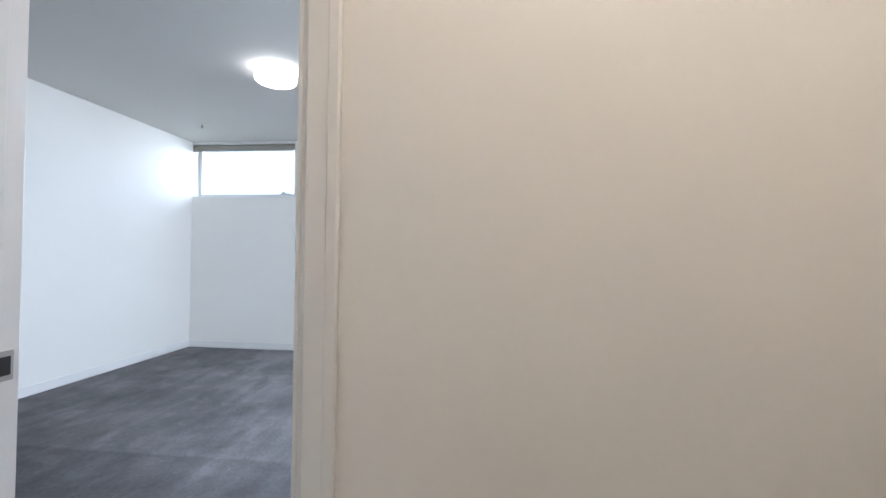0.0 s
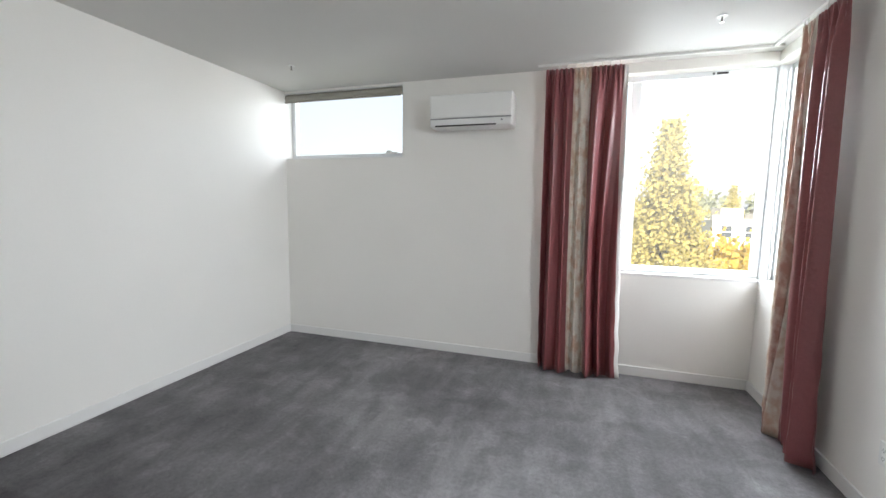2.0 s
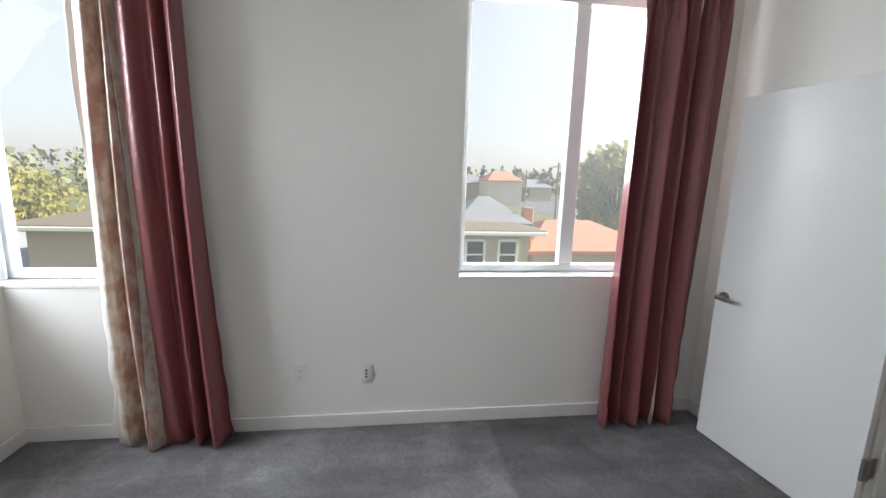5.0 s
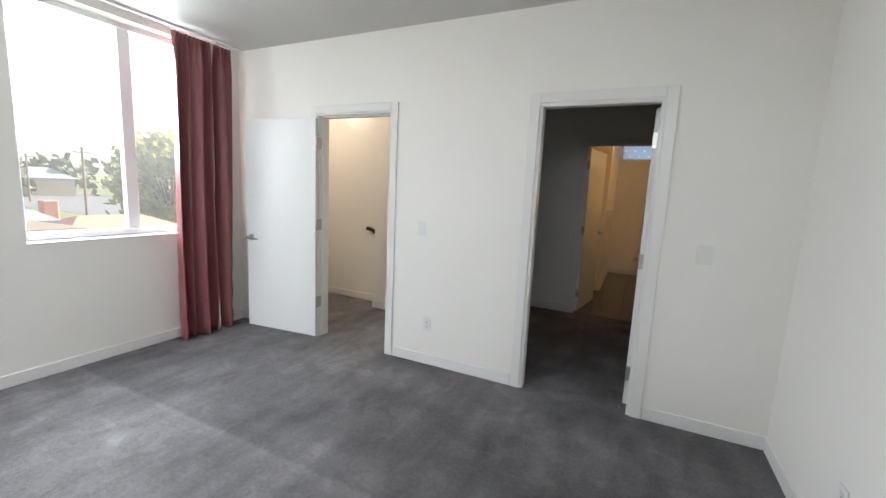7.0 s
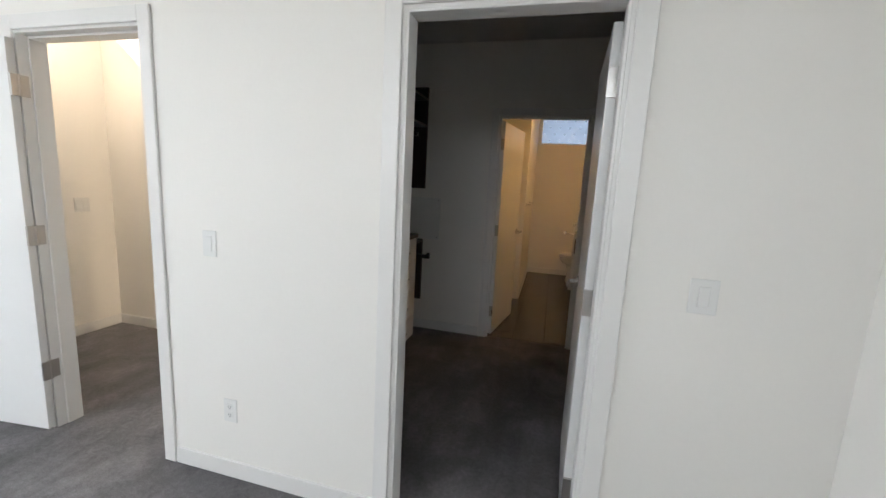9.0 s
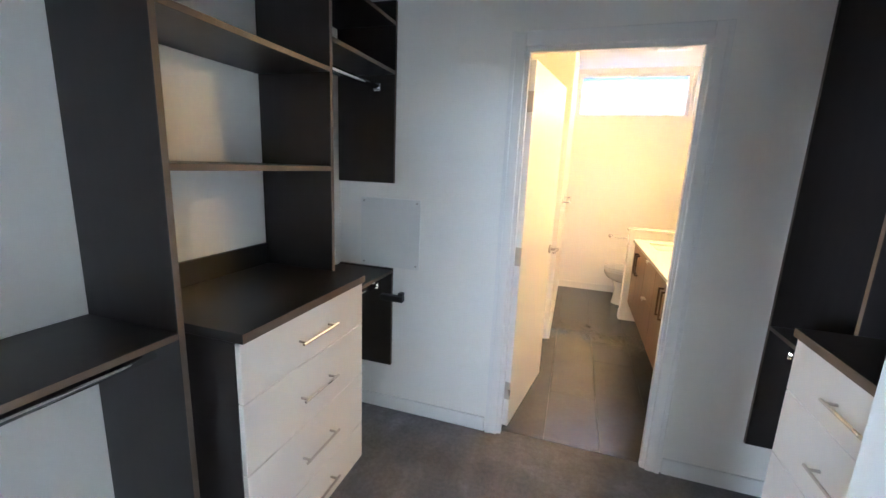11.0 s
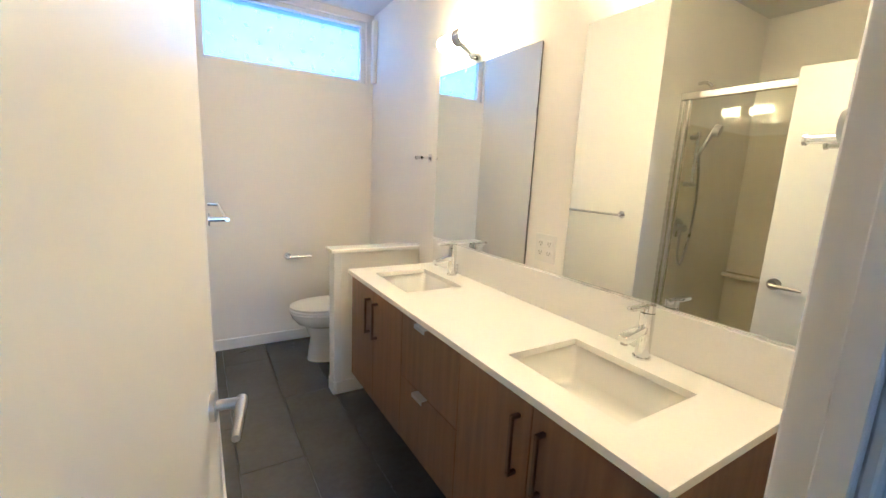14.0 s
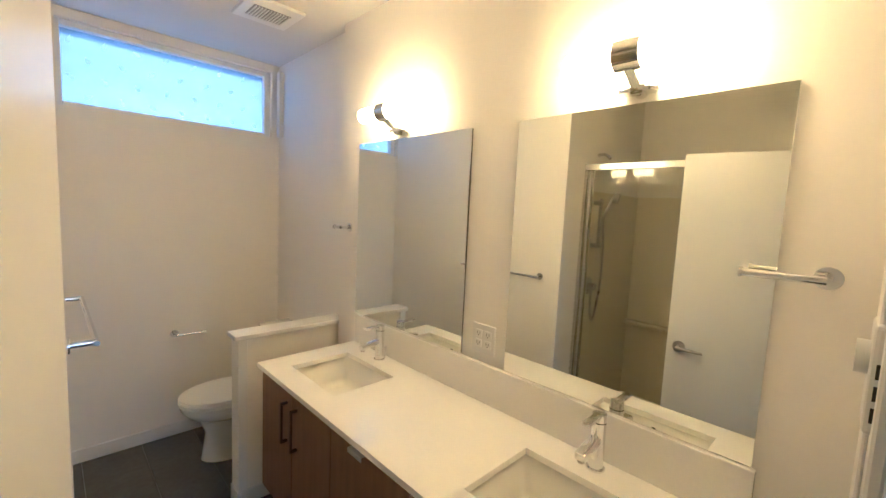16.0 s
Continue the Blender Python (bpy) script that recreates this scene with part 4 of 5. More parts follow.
def faucet(y):
    f = thing("faucet", (0.12, y, CZ1), "chrome single-lever basin faucet", "faucet", group="faucets")
    bm = rods(((0.12, y, CZ1), (0.12, y, CZ1 + 0.006), 0.028), ((0.12, y, CZ1 + 0.006), (0.12, y, CZ1 + 0.15), 0.0225), seg=28)
    part("body", bm, CHROME, f, smooth=True)
    bm = bmesh.new()
    box(bm, 0.125, 0.235, y - 0.016, y + 0.016, CZ1 + 0.088, CZ1 + 0.112, bevel=0.004, seg=2)
    bmesh.ops.rotate(bm, cent=(0.12, y, CZ1 + 0.1), matrix=Matrix.Rotation(radians(10), 3, "Y"), verts=bm.verts)
    sp = part("spout", bm, CHROME, f, smooth=True)
    part("aerator", rods(((0.22, y, CZ1 + 0.062), (0.22, y, CZ1 + 0.074), 0.011)), STEEL, sp)
    bm = rods(((0.12, y, CZ1 + 0.152), (0.12, y, CZ1 + 0.176), 0.021), seg=24)
    box(bm, 0.12, 0.212, y - 0.013, y + 0.013, CZ1 + 0.166, CZ1 + 0.177, bevel=0.003, seg=2)
    part("lever", bm, CHROME, f, smooth=True)
    part("pop_up_rod", rods(((0.085, y, CZ1), (0.085, y, CZ1 + 0.05), 0.003), ((0.085, y, CZ1 + 0.05), (0.085, y, CZ1 + 0.058), 0.006)), CHROME, f)


faucet(-4.02)
faucet(-2.885)

for y0, y1, lab in ((-4.357, -3.527, "frameless wall mirror above the far basin"), (-3.297, -2.52, "frameless wall mirror above the near basin")):
    mi = thing("mirror", (0.05, (y0 + y1) / 2, 1.05), "tall " + lab, "mirror", group="vanity mirrors")
    part("backing", boxes((0.0455, 0.0515, y0 + 0.002, y1 - 0.002, 1.052, 1.992)), BLACK, mi)
    part("glass", boxes((0.0515, 0.0555, y0, y1, 1.05, 1.994), bevel=0.0012), MIRROR, mi, "silvered mirror glass")


def sconce(y, z=2.10):
    s = thing("wall_sconce", (0.05, y, z), "double frosted tube wall lamp with chrome centre, lit", "wall lamp", group="vanity lamps")
    X_ = 0.155
    part("backplate", loft([(0.075, y, z - 0.083, 0.03, 0.058), (0.075, y, z - 0.08, 0.032, 0.06), (0.075, y, z - 0.068, 0.032, 0.06), (0.075, y, z - 0.065, 0.03, 0.058)], 36), CHROME, s, "oval chrome plate", smooth=True)
    part("stem", rods(((0.046, y, z - 0.074), (0.09, y, z - 0.074), 0.02), ((0.085, y, z - 0.07), (X_, y, z - 0.03), 0.017)), CHROME, s, smooth=True)
    part("collar", rods(((X_, y - 0.036, z), (X_, y + 0.036, z), 0.042), seg=32), CHROME, s, "chrome centre collar", smooth=True)
    for sg in (-1, 1):
        a, b = y + sg * 0.036, y + sg * 0.19
        bm = rods(((X_, a, z), (X_, b - sg * 0.012, z), 0.036), seg=32)
        rod(bm, (X_, b - sg * 0.012, z), (X_, b, z), 0.036, r2=0.024, seg=32)
        part("tube", bm, TUBE, s, "glowing frosted glass tube", smooth=True)


sconce(-3.99)
sconce(-2.875)
plate("power_outlet", "x", 0.045, 1, -3.41, 1.145, "white four-socket outlet between the mirrors", "outlet", w=0.118, h=0.118)


def bar(name, post, end, out, label, category):
    """A single-post rail: rose on the wall at post, arm outwards, bar to end."""
    p, o, e = Vector(post), Vector(out), Vector(end)
    b = thing(name, post, label, category)
    part("rose", rods((p, p + o.normalized() * 0.008, 0.026), seg=24), CHROME, b, smooth=True)
    part("arm", rods((p, p + o, 0.008)), CHROME, b, smooth=True)
    r = rods((p + o, e + o, 0.0095))
    rod(r, e + o, e + o + (e - p).normalized() * 0.006, 0.0125)
    part("bar", r, CHROME, b, smooth=True)


bar("towel_bar", (0.045, -2.43, 1.545), (0.045, -2.578, 1.545), (0.075, 0, 0), "chrome single-post towel bar beside the mirror", "towel bar")
bar("robe_hook", (0.045, -4.45, 1.53), (0.045, -4.52, 1.53), (0.06, 0, 0), "chrome rail hook above the half wall", "hook")
bar("toilet_roll_holder", (0.70, -5.6, 0.725), (0.53, -5.6, 0.725), (0, 0.06, 0), "chrome toilet roll holder on the wall", "roll holder")

hw = thing("half_wall", (0.3, -4.62, 0), "white half wall with a quartz cap", "half wall")
hw["kind"] = "structure"
part("core", boxes((-0.01, 0.6, -4.685, -4.59, 0, 0.93)), WALL, hw)
part("end_trim", boxes((0.6, 0.612, -4.685, -4.59, 0, 0.93), (0.566, 0.612, -4.59, -4.578, 0.09, 0.93), bevel=0.001), TRIM, hw)
part("cap", boxes((-0.01, 0.63, -4.7, -4.572, 0.93, 0.956), bevel=0.003), QUARTZ, hw, "white quartz cap")
part("base_trim", boxes((0.05, 0.6, -4.59, -4.577, 0.001, 0.088), (0.6, 0.618, -4.69, -4.577, 0.001, 0.088), bevel=0.003), TRIM, hw)

# toilet: tank against the wall, bowl pointing into the room
ty = -5.16
to = thing("toilet", (0.4, ty, 0), "white two-piece toilet with the lid closed", "toilet")
part("pedestal", loft([(0.45, ty, 0.0, 0.2, 0.115), (0.45, ty, 0.03, 0.195, 0.11), (0.45, ty, 0.18, 0.175, 0.1), (0.46, ty, 0.27, 0.2, 0.12)], 40), PORCELAIN, to, smooth=True)
part("bowl", loft([(0.46, ty, 0.262, 0.17, 0.1), (0.48, ty, 0.3, 0.235, 0.15), (0.495, ty, 0.35, 0.26, 0.178), (0.5, ty, 0.385, 0.265, 0.186), (0.5, ty, 0.392, 0.258, 0.18)], 48), PORCELAIN, to, smooth=True)
part("seat", loft([(0.5, ty, 0.394, 0.262, 0.183), (0.5, ty, 0.398, 0.27, 0.19), (0.5, ty, 0.41, 0.27, 0.19), (0.5, ty, 0.413, 0.262, 0.184)], 48), PLASTIC, to, "white toilet seat", smooth=True)
part("lid", loft([(0.5, ty, 0.417, 0.262, 0.184), (0.5, ty, 0.421, 0.27, 0.19), (0.5, ty, 0.433, 0.268, 0.188), (0.5, ty, 0.44, 0.24, 0.165)], 48), PLASTIC, to, "white closed toilet lid", smooth=True)
part("tank", boxes((0.0, 0.215, ty - 0.21, ty + 0.21, 0.38, 0.74), bevel=0.02, seg=3), PORCELAIN, to, smooth=True)
part("tank_lid", boxes((-0.006, 0.225, ty - 0.22, ty + 0.22, 0.74, 0.775), bevel=0.012, seg=3), PORCELAIN, to, smooth=True)
part("flush_lever", boxes((0.215, 0.232, ty + 0.12, ty + 0.19, 0.66, 0.675), bevel=0.004), CHROME, to)

fan = thing("ceiling_vent", (0.4, -4.74, H), "white square ceiling extractor grille", "vent")
part("frame", boxes((0.26, 0.55, -4.885, -4.595, H - 0.018, H), bevel=0.006, seg=2), PLASTIC, fan)
part("backing", boxes((0.31, 0.5, -4.81, -4.67, H - 0.022, H - 0.017)), GREYP, fan)
for i in range(12):
    x = 0.315 + i * 0.0158
    part("slat", boxes((x, x + 0.006, -4.81, -4.67, H - 0.027, H - 0.021)), PLASTIC, fan)

th = thing("fan_timer", (0.62, YB, 1.49), "white wall timer with a round knob", "timer")
part("case", boxes((0.575, 0.655, YB - 0.022, YB, 1.43, 1.555), bevel=0.005, seg=2), PLASTIC, th)
part("knob", rods(((0.615, YB - 0.022, 1.51), (0.615, YB - 0.034, 1.51), 0.02), seg=24), PLASTIC, th, smooth=True)
for i in range(3):
    part("slot", boxes((0.6545, 0.656, YB - 0.017, YB - 0.009, 1.445 + i * 0.025, 1.462 + i * 0.025)), BLACK, th)

# shower alcove
sh = thing("shower", (1.9, -3.08, 0), "framed glass shower with a cream surround and slide-bar handset", "shower")
part("tray", boxes((1.49, 2.5, -3.77, YB, 0.0, 0.1), bevel=0.01, seg=2), SURROUND, sh, "cream shower tray")
part("surround", boxes((2.485, 2.5, -3.755, YB - 0.015, 0.1, 1.84)), SURROUND, sh)
part("surround", boxes((1.56, 2.485, -3.77, -3.755, 0.1, 1.84)), SURROUND, sh)
part("surround", boxes((1.56, 2.485, YB - 0.015, YB, 0.1, 1.84)), SURROUND, sh)
part("ledge", boxes((2.4, 2.485, -3.755, YB - 0.015, 0.74, 0.775), bevel=0.012, seg=2), SURROUND, sh)
XF = 1.53
part("header", boxes((XF - 0.022, XF + 0.022, -3.77, YB, 1.975, 2.02), bevel=0.006, seg=2), ALU, sh, "polished aluminium header")
part("sill", boxes((XF - 0.022, XF + 0.022, -3.77, YB, 0.1, 0.125), bevel=0.004), ALU, sh)
for y in (-3.77, -3.735, -3.08, YB - 0.025):
    part("upright", boxes((XF - 0.018, XF + 0.018, y, y + 0.025, 0.125, 1.975), bevel=0.004), ALU, sh)
# added ribs that imitate the white ladder of reflections on the jamb
for i in range(34):
    z = 0.2 + i * 0.048
    part("hinge_rib", boxes((XF - 0.024, XF - 0.018, -3.77, -3.745, z, z + 0.022), bevel=0.001), ALU, sh)
for a, b in ((-3.71, -3.08), (-3.055, YB - 0.025)):
    g = part("glass", boxes((XF - 0.004, XF + 0.004, a, b, 0.125, 1.975)), SHOWER_GLASS, sh, "clear shower glass")
    g.visible_shadow = False
part("door_handle", pipe([(XF - 0.004, -3.0, 0.92), (XF - 0.045, -3.0, 0.93), (XF - 0.05, -3.0, 1.03), (XF - 0.045, -3.0, 1.13), (XF - 0.004, -3.0, 1.14)], 0.009), CHROME, sh, smooth=True)
bx_, by_ = 1.67, -3.755
BZ = 1.43
part("slide_bar", rods(((bx_, by_ + 0.05, BZ), (bx_, by_ + 0.05, BZ + 0.36), 0.011), ((bx_, by_, BZ + 0.02), (bx_, by_ + 0.062, BZ + 0.02), 0.017), ((bx_, by_, BZ + 0.33), (bx_, by_ + 0.062, BZ + 0.33), 0.017), ((bx_ - 0.045, by_ + 0.05, BZ + 0.02), (bx_ + 0.045, by_ + 0.05, BZ + 0.02), 0.012)), STEEL, sh, smooth=True)
part("handset", rods(((bx_, by_ + 0.07, BZ + 0.22), (bx_ + 0.02, by_ + 0.13, BZ + 0.37), 0.012), ((bx_ + 0.02, by_ + 0.13, BZ + 0.37), (bx_ + 0.028, by_ + 0.165, BZ + 0.36), 0.038)), STEEL, sh, smooth=True)
part("hose", pipe([(bx_, by_ + 0.07, BZ + 0.22), (bx_ + 0.05, by_ + 0.07, BZ - 0.02), (bx_ + 0.06, by_ + 0.06, BZ - 0.3), (bx_ + 0.02, by_ + 0.05, BZ - 0.52), (bx_ - 0.035, by_ + 0.05, BZ - 0.49), (bx_ - 0.03, by_ + 0.04, BZ - 0.29)], 0.009), STEEL, sh, smooth=True)
part("mixer", rods(((bx_ - 0.02, by_, BZ - 0.28), (bx_ - 0.02, by_ + 0.014, BZ - 0.28), 0.065), ((bx_ - 0.02, by_ + 0.014, BZ - 0.28), (bx_ - 0.02, by_ + 0.065, BZ - 0.28), 0.026), ((bx_ - 0.02, by_ + 0.055, BZ - 0.28), (bx_ - 0.07, by_ + 0.06, BZ - 0.3), 0.009), seg=24), STEEL, sh, smooth=True)
part("shower_arm", pipe([(bx_, by_, 2.1), (bx_, by_ + 0.05, 2.1), (bx_, by_ + 0.09, 2.07)], 0.011), CHROME, sh, smooth=True)


tb = thing("towel_rail", (1.275, -4.1, 1.3), "chrome towel rail on the passage wall", "towel rail")
part("rail", rods(((1.21, -4.62, 1.225), (1.21, -3.9, 1.225), 0.008)), CHROME, tb, smooth=True)
for y in (-4.6, -3.92):
    part("post", rods(((1.21, y, 1.225), (1.275, y, 1.225), 0.009), ((1.268, y, 1.225), (1.275, y, 1.225), 0.024)), CHROME, tb, smooth=True)

# ---- bathroom floor: tiles ----
sub = structure("floor_bath", boxes((-0.01, 1.275, -5.6, YB, -0.1, -0.004), (1.275, 1.5, -3.77, YB, -0.1, -0.004), (D3[0], D3[1], YB, -2.32, -0.1, -0.004)), GROUT, "dark grey porcelain tile floor with pale joints")
LX = [-0.005, 0.295, 0.6, 0.9, 1.2, 1.505]
tile_mesh = {}
for c in range(5):
    a, b = max(LX[c] + 0.002, 0.013), LX[c + 1] - 0.002
    off = (0.0, 0.4, 0.8, 0.2, 0.6)[c]
    y = -6.3 - off
    while y < -2.32:
        y0, y1 = max(y + 0.0008, -5.599), min(y + 1.21 - 0.0008, -2.321)
        y += 1.21
        if y1 - y0 < 0.03:
            continue
        spans = [(a, b, y0, y1)]
        if c == 4:
            if y1 < -3.77:
                spans = [(a, min(b, 1.274), y0, y1)]
            elif y0 < -3.77:
                spans = [(a, b, -3.768, y1), (a, 1.274, y0, -3.77)]
        for (p, q, r, s) in spans:
            if s > YB:
                p2, q2 = max(p, D3[0] + 0.019), min(q, D3[1] - 0.019)
                if q2 - p2 > 0.02:
                    part("tile", boxes((p2, q2, YB + 0.0, s, -0.004, 0.003), bevel=0.0009), TILE, sub)
                s = YB - 0.0005
            if s - r > 0.02 and q - p > 0.02:
                part("tile", boxes((p, q, r, s, -0.004, 0.003), bevel=0.0009), TILE, sub)

# ---- outdoors ----
G = -5.0
GRASS = material("lawn_and_verge", (0.1, 0.12, 0.05), 0.95, grain=(2, 0.3), stain=(0.08, 0.35))
ASPHALT = material("asphalt", (0.09, 0.1, 0.115), 0.9, grain=(6, 0.15), stain=(0.3, 0.15))
STUCCO = material("white_stucco", (0.55, 0.52, 0.46), 0.85, grain=(3, 0.05), stain=(0.3, 0.06))
SIDING = material("tan_siding", (0.42, 0.37, 0.3), 0.8, grain=(4, 0.06), stain=(0.5, 0.08))
ROOF = material("brown_shingle", (0.16, 0.135, 0.11), 0.9, grain=(12, 0.2), stain=(0.6, 0.12))
GREYROOF = material("grey_shingle", (0.2, 0.22, 0.25), 0.9, grain=(12, 0.2), stain=(0.6, 0.12))
REDROOF = material("red_roof", (0.42, 0.2, 0.14), 0.9, grain=(10, 0.2), stain=(0.6, 0.12))
DARKGLASS = material("dark_window_glass", (0.05, 0.06, 0.07), 0.15)
BARK = material("bark", (0.12, 0.08, 0.05), 0.95, grain=(8, 0.3), stretch=(1, 1, 0.2))


def foliage(name, color, scale):
    """Leaves that let part of the light through."""
    m = material(name, color, 0.8, grain=(scale, 0.35))
    nt = m.node_tree
    b = nt.nodes["Principled BSDF"]
    tl, mx = nt.nodes.new("ShaderNodeBsdfTranslucent"), nt.nodes.new("ShaderNodeMixShader")
    nt.links.new(b.inputs["Base Color"].links[0].from_socket, tl.inputs["Color"])
    mx.inputs[0].default_value = 0.4
    nt.links.new(b.outputs[0], mx.inputs[1])
    nt.links.new(tl.outputs[0], mx.inputs[2])
    nt.links.new(mx.outputs[0], nt.nodes["Material Output"].inputs["Surface"])
    return m


NEEDLE = foliage("conifer_needles", (0.33, 0.29, 0.09), 1.5)
AUTUMN = foliage("autumn_leaves", (0.42, 0.3, 0.04), 1.2)
LEAF = foliage("green_leaves", (0.25, 0.25, 0.07), 1.2)
FARLEAF = material("distant_trees", (0.15, 0.165, 0.1), 0.9, grain=(0.15, 0.45))
WOODM = material("pole_wood", (0.16, 0.12, 0.09), 0.9, grain=(10, 0.2))

bm = bmesh.new()
bmesh.ops.create_grid(bm, x_segments=40, y_segments=40, size=2500)
for v in bm.verts:
    v.co.z = G
structure("ground", bm, GRASS, "lawns and verges below the window")
structure("road", boxes((40, 46, -400, 160, G - 0.3, G + 0.03), (46, 300, -60, -30, G - 0.3, G + 0.028), (6, 40, 30, 36, G - 0.3, G + 0.026)), ASPHALT, "grey asphalt street")


def leaves(name, mat_, centres, size, rng, parent, per=1):
    """Small bent leaf sprays, one mesh."""
    vs, fs = [], []
    for c, s in centres:
        for _ in range(per):
            d = Vector((rng.gauss(0, 1), rng.gauss(0, 1), rng.gauss(0, 0.6))).normalized()
            u = d.orthogonal().normalized()
            w = d.cross(u)
            p = Vector(c) + Vector((rng.gauss(0, s), rng.gauss(0, s), rng.gauss(0, s * 0.7)))
            k = size * rng.uniform(0.6, 1.4)
            n = len(vs)
            vs += [p + u * k, p + w * k * 0.6 + d * k * 0.25, p - u * k * 0.8, p - w * k * 0.6 - d * k * 0.2]
            fs.append((n, n + 1, n + 2, n + 3))
    me = bpy.data.meshes.new(name)
    me.from_pydata([tuple(v) for v in vs], [], fs)
    me.materials.append(mat_)
    ob = new(name, me)
    if parent is not None:
        ob.parent = parent
        ob.matrix_parent_inverse = parent.matrix_basis.inverted()
    return ob


def conifer(x, y, top, r, label, seed, n=5000, mat_=None, size=0.22):
    rng = random.Random(seed)
    t = thing("conifer_tree", (x, y, G), label, "tree")
    bm = rods()
    rod(bm, (x, y, G), (x, y, top - 0.4), 0.32, r2=0.03, seg=10)
    h = top - G
    cs = []
    tiers = 22
    for i in range(tiers):
        v = i / (tiers - 1)
        z = G + 1.6 + (h - 1.7) * v
        rr = r * (1 - v) ** 1.02 * rng.uniform(0.82, 1.1) + 0.1
        nb = max(5, int(13 * (1 - v)) + 4)
        a0 = rng.uniform(0, 6.28)
        for b in range(nb):
            a = a0 + 6.283 * b / nb + rng.uniform(-0.25, 0.25)
            ln = rr * rng.uniform(0.7, 1.12)
            e = Vector((x + ln * math.cos(a), y + ln * math.sin(a), z - 0.12 * ln))
            rod(bm, (x, y, z), e, 0.035, r2=0.008, seg=5)
            k = max(4, int(n / (tiers * 11)))
            for q in range(k):
                f = rng.uniform(0.25, 1.03)
                cs.append((Vector((x, y, z)).lerp(e, f) + Vector((0, 0, rng.uniform(-0.1, 0.12))), 0.12 + 0.16 * f))
    part("trunk", bm, BARK, t)
    leaves("crown", mat_ or NEEDLE, cs, size, rng, t)
    return t


def broadleaf(x, y, base, top, r, label, seed, mat_, n=3500, size=0.3, name="tree"):
    rng = random.Random(seed)
    t = thing(name, (x, y, base), label, "tree" if name == "tree" else "bush")
    h = top - base
    bm = bmesh.new()
    z1 = base + 0.35 * h
    rod(bm, (x, y, base), (x, y, z1), 0.02 * h + 0.05, r2=0.014 * h, seg=9)
    clumps = []
    for i in range(26):
        a, v = rng.uniform(0, 6.283), rng.uniform(0, 1)
        rr = r * math.sin(math.pi * (0.15 + 0.8 * v)) ** 0.7 * rng.uniform(0.45, 1.0)
        e = Vector((x + rr * math.cos(a), y + rr * math.sin(a), base + h * (0.32 + 0.64 * v)))
        rod(bm, (x, y, z1 - 0.1 * h * rng.random()), e, 0.008 * h, r2=0.003 * h, seg=5)
        clumps.append(e)
    cs = []
    for i in range(n):
        c = rng.choice(clumps)
        cs.append((c, 0.2 * r))
    part("trunk", bm, BARK, t)
    leaves("crown", mat_, cs, size, rng, t)
    return t


def polar(az, d, ex=2.7, ey=1.6):
    a = radians(az)
    return ex + d * math.sin(a), ey + d * math.cos(a)


def gable_roof(bm, x0, x1, y0, y1, z0, z1, hip=2.5, o=0.5):
    """A hipped roof with its ridge along y and overhang o."""
    xm = (x0 + x1) / 2
    a = [bm.verts.new(p) for p in ((x0 - o, y0 - o, z0), (x1 + o, y0 - o, z0), (x1 + o, y1 + o, z0), (x0 - o, y1 + o, z0))]
    b = [bm.verts.new(p) for p in ((x0 - o, y0 - o, z0 + 0.16), (x1 + o, y0 - o, z0 + 0.16), (x1 + o, y1 + o, z0 + 0.16), (x0 - o, y1 + o, z0 + 0.16))]
    r0, r1 = bm.verts.new((xm, y0 + hip, z1)), bm.verts.new((xm, y1 - hip, z1))
    bm.faces.new(a[::-1])
    for i in range(4):
        bm.faces.new((a[i], a[(i + 1) % 4], b[(i + 1) % 4], b[i]))
    bm.faces.new((b[0], b[1], r0))
    bm.faces.new((b[1], b[2], r1, r0))
    bm.faces.new((b[2], b[3], r1))
    bm.faces.new((b[3], b[0], r0, r1))
    return bm


def wall_window(parent, axis, at, side, u, z, w, h):
    def bx(a, b, d0, d1, c0, c1):
        lo, hi = min(at + side * d0, at + side * d1), max(at + side * d0, at + side * d1)
        return (lo, hi, a, b, c0, c1) if axis == "x" else (a, b, lo, hi, c0, c1)
    f = part("window", boxes(bx(u - w / 2 - 0.09, u + w / 2 + 0.09, 0, 0.05, z - h / 2 - 0.09, z - h / 2), bx(u - w / 2 - 0.09, u + w / 2 + 0.09, 0, 0.05, z + h / 2, z + h / 2 + 0.09),
                             bx(u - w / 2 - 0.09, u - w / 2, 0, 0.05, z - h / 2, z + h / 2), bx(u + w / 2, u + w / 2 + 0.09, 0, 0.05, z - h / 2, z + h / 2),
                             bx(u - w / 2, u + w / 2, 0, 0.04, z - 0.03, z + 0.03)), VINYL, parent)
    part("pane", boxes(bx(u - w / 2, u + w / 2, 0.005, 0.02, z - h / 2, z + h / 2)), DARKGLASS, f)


def house(name, x0, x1, y0, y1, eave, ridge, wall_m, roof_m, label, wins=(), hip=2.5, o=0.5):
    hs = thing(name, ((x0 + x1) / 2, (y0 + y1) / 2, G), label, "house")
    part("wall", boxes((x0, x1, y0, y1, G, eave)), wall_m, hs)
    part("roof", gable_roof(bmesh.new(), x0, x1, y0, y1, eave, ridge, hip, o), roof_m, hs)
    for axis, at, side, us, z, w, h in wins:
        for u in us:
            wall_window(hs, axis, at, side, u, z, w, h)
    return hs


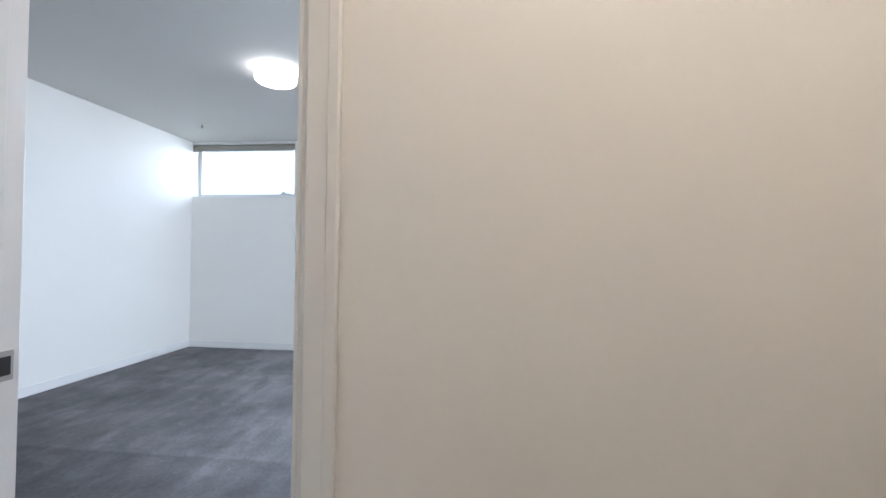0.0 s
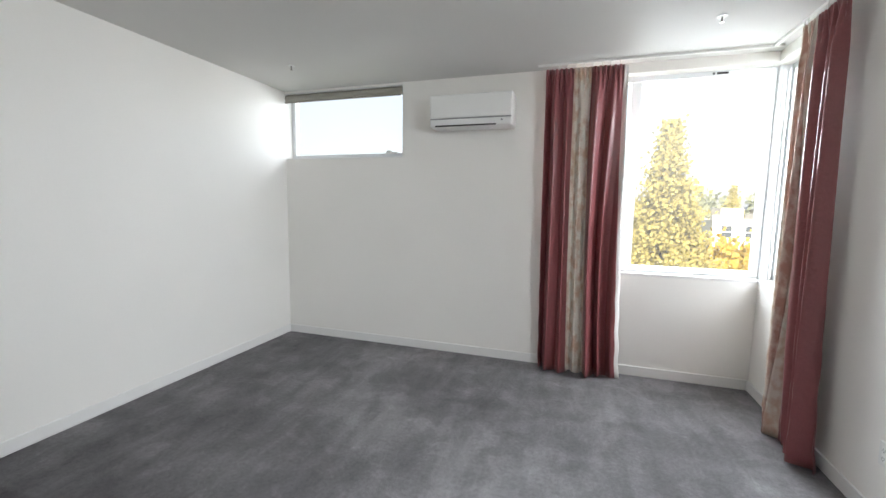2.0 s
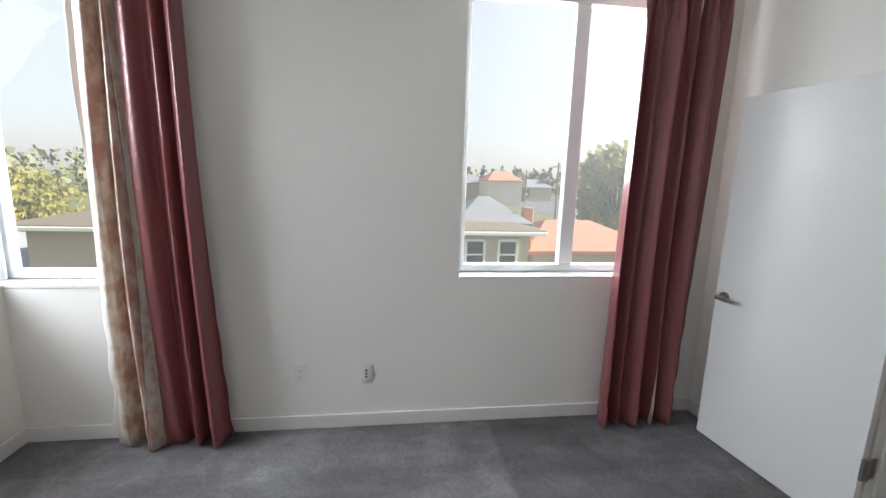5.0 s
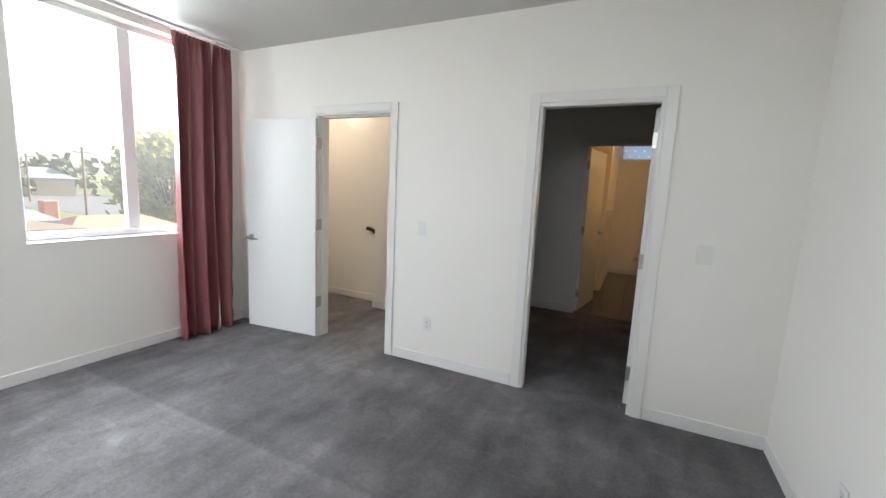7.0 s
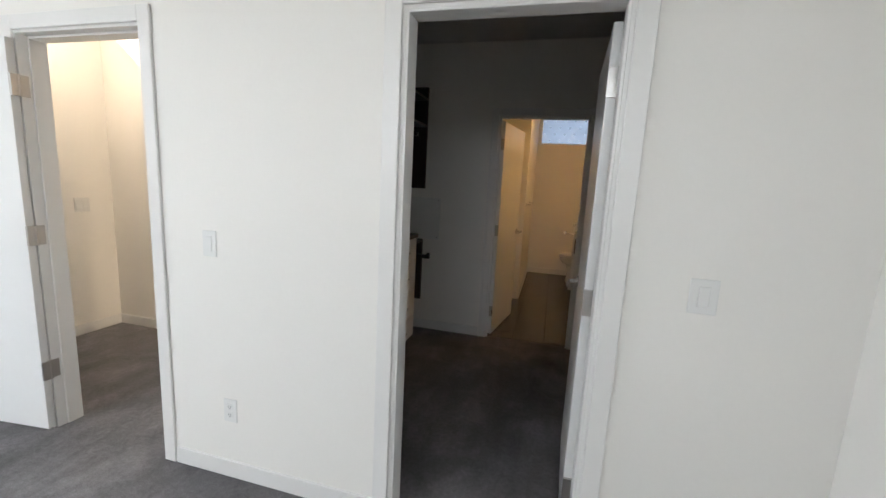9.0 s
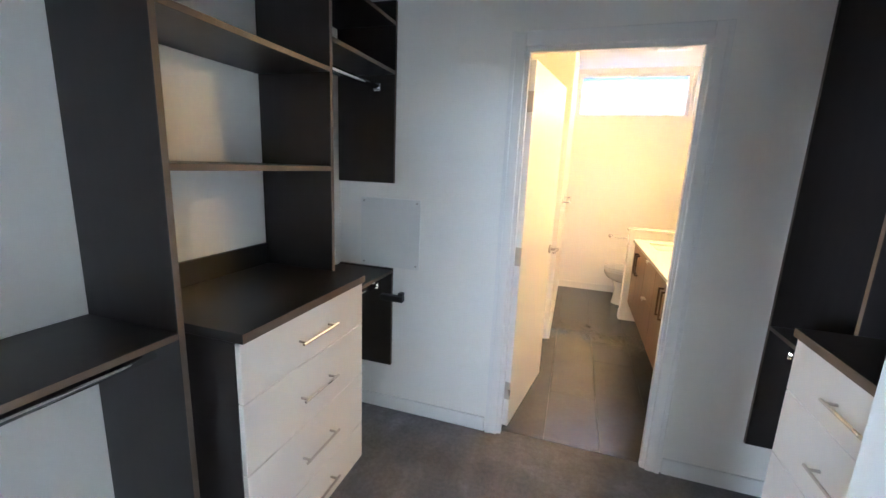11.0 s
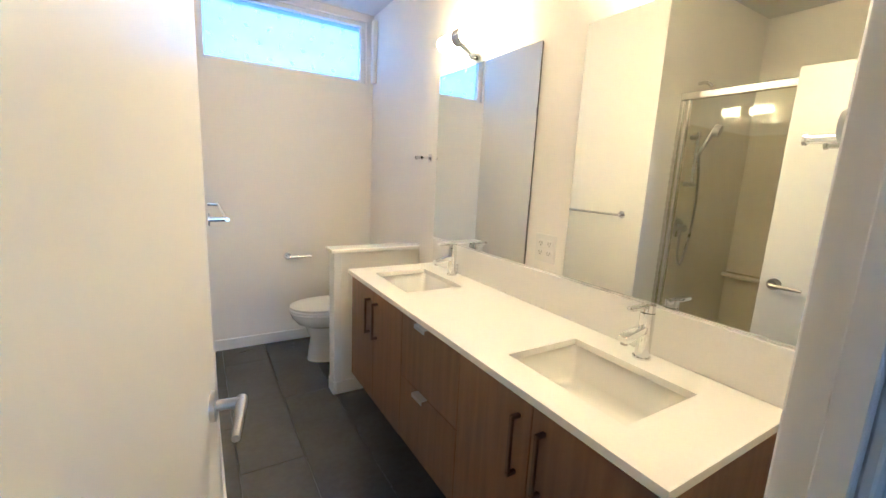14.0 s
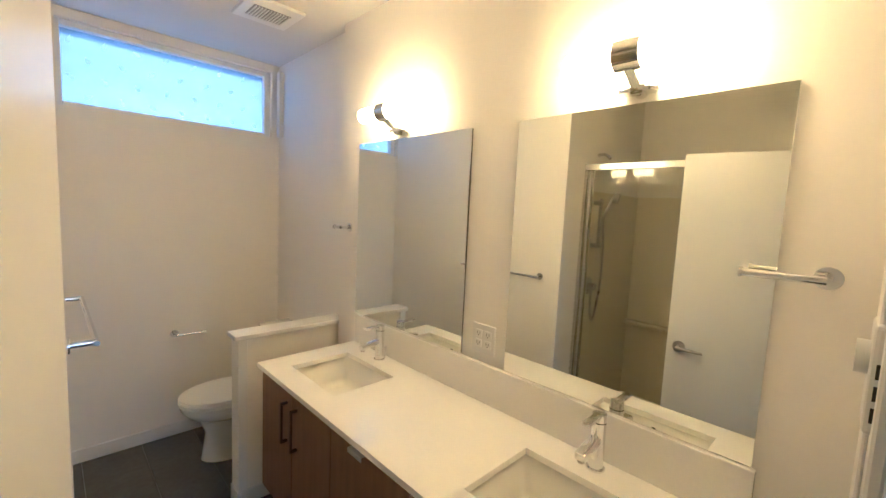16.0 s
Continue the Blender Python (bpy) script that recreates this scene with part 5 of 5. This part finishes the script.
he = house("neighbour_house", 17.0, 26.0, -3.2, 14.0, -0.42, 0.72, SIDING, ROOF, "tan two-storey house with a brown hipped roof next door",
           [("x", 17.0, -1, (-2.37, -1.1, 0.11, 1.35, 3.2, 5.6, 8.0), -1.24, 0.62, 1.0), ("x", 17.0, -1, (-1.4, 1.6, 5.0, 8.0), -3.5, 0.8, 1.3)], hip=4.0)
part("gutter", boxes((16.4, 16.52, -3.7, 14.5, -0.44, -0.3), bevel=0.02), VINYL, he)
# added grey gable, stands in for a neighbouring building's shadow on this roof
bm = gable_roof(bmesh.new(), 17.7, 21.5, -3.3, -0.6, -0.25, 0.86, 1.1, 0.2)
part("dormer_roof", bm, GREYROOF, he, "grey gabled shape in place of a shadow cast on the roof")
part("chimney", boxes((18.2, 18.6, -3.75, -3.35, -1.4, 0.5), bevel=0.03), REDROOF, he)
house("red_roof_house", 18.6, 24.5, -9.5, -4.0, -1.45, -0.3, SIDING, REDROOF, "low house with a red roof behind the tan house", hip=1.6)

ap_x, ap_y = 16.0, 46.0
apt = thing("apartment_building", (24, 50, G), "white stepped apartment building catching the sun", "building")
part("wall", boxes((16, 22, 46, 56, G, 0.4), (22, 28, 45, 56, G, 1.0), (28, 36, 46, 56, G, 0.7)), STUCCO, apt)
part("parapet", boxes((15.9, 18, 45.9, 46.4, 0.4, 0.9), (22, 23.5, 44.9, 45.4, 1.0, 1.5), (26.6, 28, 44.9, 45.4, 1.0, 1.6), (31, 36.1, 45.9, 46.4, 0.7, 1.2)), STUCCO, apt)
part("roof_house", boxes((24, 26, 49, 52, 1.0, 2.2), (17.5, 19.5, 49, 52, 0.4, 1.6)), STUCCO, apt)
for at, us in ((46.0, (17.2, 19.2, 21.0, 29.3, 31.5, 33.8)), (45.0, (23.2, 25.0, 26.9))):
    for u in us:
        for z in (-0.7, -3.2):
            wall_window(apt, "y", at, -1, u, z, 0.9, 1.2)
house("grey_roof_house", 19.0, 27.0, 17.5, 25.0, -3.0, -1.3, SIDING, GREYROOF, "low house with a grey roof among trees", hip=2.2)
house("street_house", 4.5, 11.5, 25.0, 31.0, -3.0, -1.5, STUCCO, REDROOF, "small pale house below the conifer", hip=2.0)
house("far_house", 60, 72, -6, 6, 1.0, 3.0, STUCCO, REDROOF, "white house with a red roof across the street", [("x", 60, -1, (-3, 0, 3), -0.6, 1.2, 1.2)], hip=3)
for i, (azm, d) in enumerate(((94, 110), (103, 130), (108, 120), (112, 150), (26, 120), (20, 140), (40, 120), (99, 150))):
    x, y = polar(azm, d)
    house("far_house", x, x + 13, y, y + 10, -0.5 + (i % 3), 2.5 + (i % 3), (STUCCO, SIDING)[i % 2], (REDROOF, GREYROOF)[i % 2], "distant house with a pitched roof", hip=3)

x, y = polar(12.3, 24)
conifer(x, y, 5.9, 3.5, "tall sunlit yellow-green conifer outside the window", 3, n=22000, size=0.13)
for azm, d, top, r, sd in ((35, 52, 6.8, 2.8, 5), (32, 56, 5.6, 2.6, 6), (46, 34, 6.8, 2.6, 7), (21.5, 82, 5.4, 3.0, 8), (26.6, 84, 7.4, 2.8, 9), (40, 60, 5.5, 3, 10), (18, 90, 5.5, 3, 12)):
    x, y = polar(azm, d)
    conifer(x, y, top, r, "dark conifer among the houses", sd, n=5200, size=0.22)
for azm, d, top, r, sd, m_, nm in ((20.5, 27, -0.6, 3.0, 21, AUTUMN, "tree"), (31.2, 70, 3.4, 2.6, 22, AUTUMN, "tree"), (8, 34, 0.6, 3.2, 23, AUTUMN, "tree"), (5, 28, -1.0, 2.8, 24, AUTUMN, "tree"),
                                   (41, 30, -1.6, 2.6, 25, AUTUMN, "tree"), (44, 46, 0.3, 3.4, 26, LEAF, "tree"), (50, 40, 1.0, 3.5, 27, LEAF, "tree"), (37, 40, -0.6, 3, 28, AUTUMN, "tree")):
    x, y = polar(azm, d)
    broadleaf(x, y, G, top, r, "autumn tree with a yellow-green crown", sd, m_, n=5000, size=0.19)
x, y = polar(120.2, 41)
broadleaf(x, y, G, 4.6, 3.5, "tall street tree with a broad green crown", 31, LEAF, n=5200, size=0.3)
x, y = polar(126.5, 44)
broadleaf(x, y, G, 4.0, 3.4, "street tree with a green crown", 32, LEAF, n=3600, size=0.32)
for azm, d in ((116.9, 41), (117.9, 40)):
    x, y = polar(azm, d)
    broadleaf(x, y, G, G + 1.6, 1.2, "rounded green roadside bush", int(d), LEAF, n=900, size=0.2, name="bush")
for azm, d in ((112.6, 75), (115.2, 110), (108.5, 120)):
    x, y = polar(azm, d)
    p = thing("utility_pole", (x, y, G), "wooden utility pole with a crossarm", "pole")
    part("post", rods(((x, y, G), (x, y, G + 10), 0.16)), WOODM, p)
    part("crossarm", boxes((x - 0.08, x + 0.08, y - 1.1, y + 1.1, G + 9.2, G + 9.35)), WOODM, p)

rng = random.Random(77)
cs = []
for i in range(420):
    azm, d = rng.uniform(-35, 150), rng.uniform(130, 420)
    x, y = polar(azm, d)
    hgt = rng.uniform(6, 12) + (d - 130) * 0.035
    wid = rng.uniform(2.0, 4.5)
    for k in range(34):
        v = rng.random()
        rr = wid * (1 - v) ** 0.7
        a = rng.uniform(0, 6.28)
        cs.append(((x + rr * math.cos(a), y + rr * math.sin(a), G + hgt * v), 0.7))
far = leaves("distant_woods", FARLEAF, cs, 1.5, rng, None)
tagged(far, "hazy belt of distant trees on the horizon", "trees", kind="stuff")
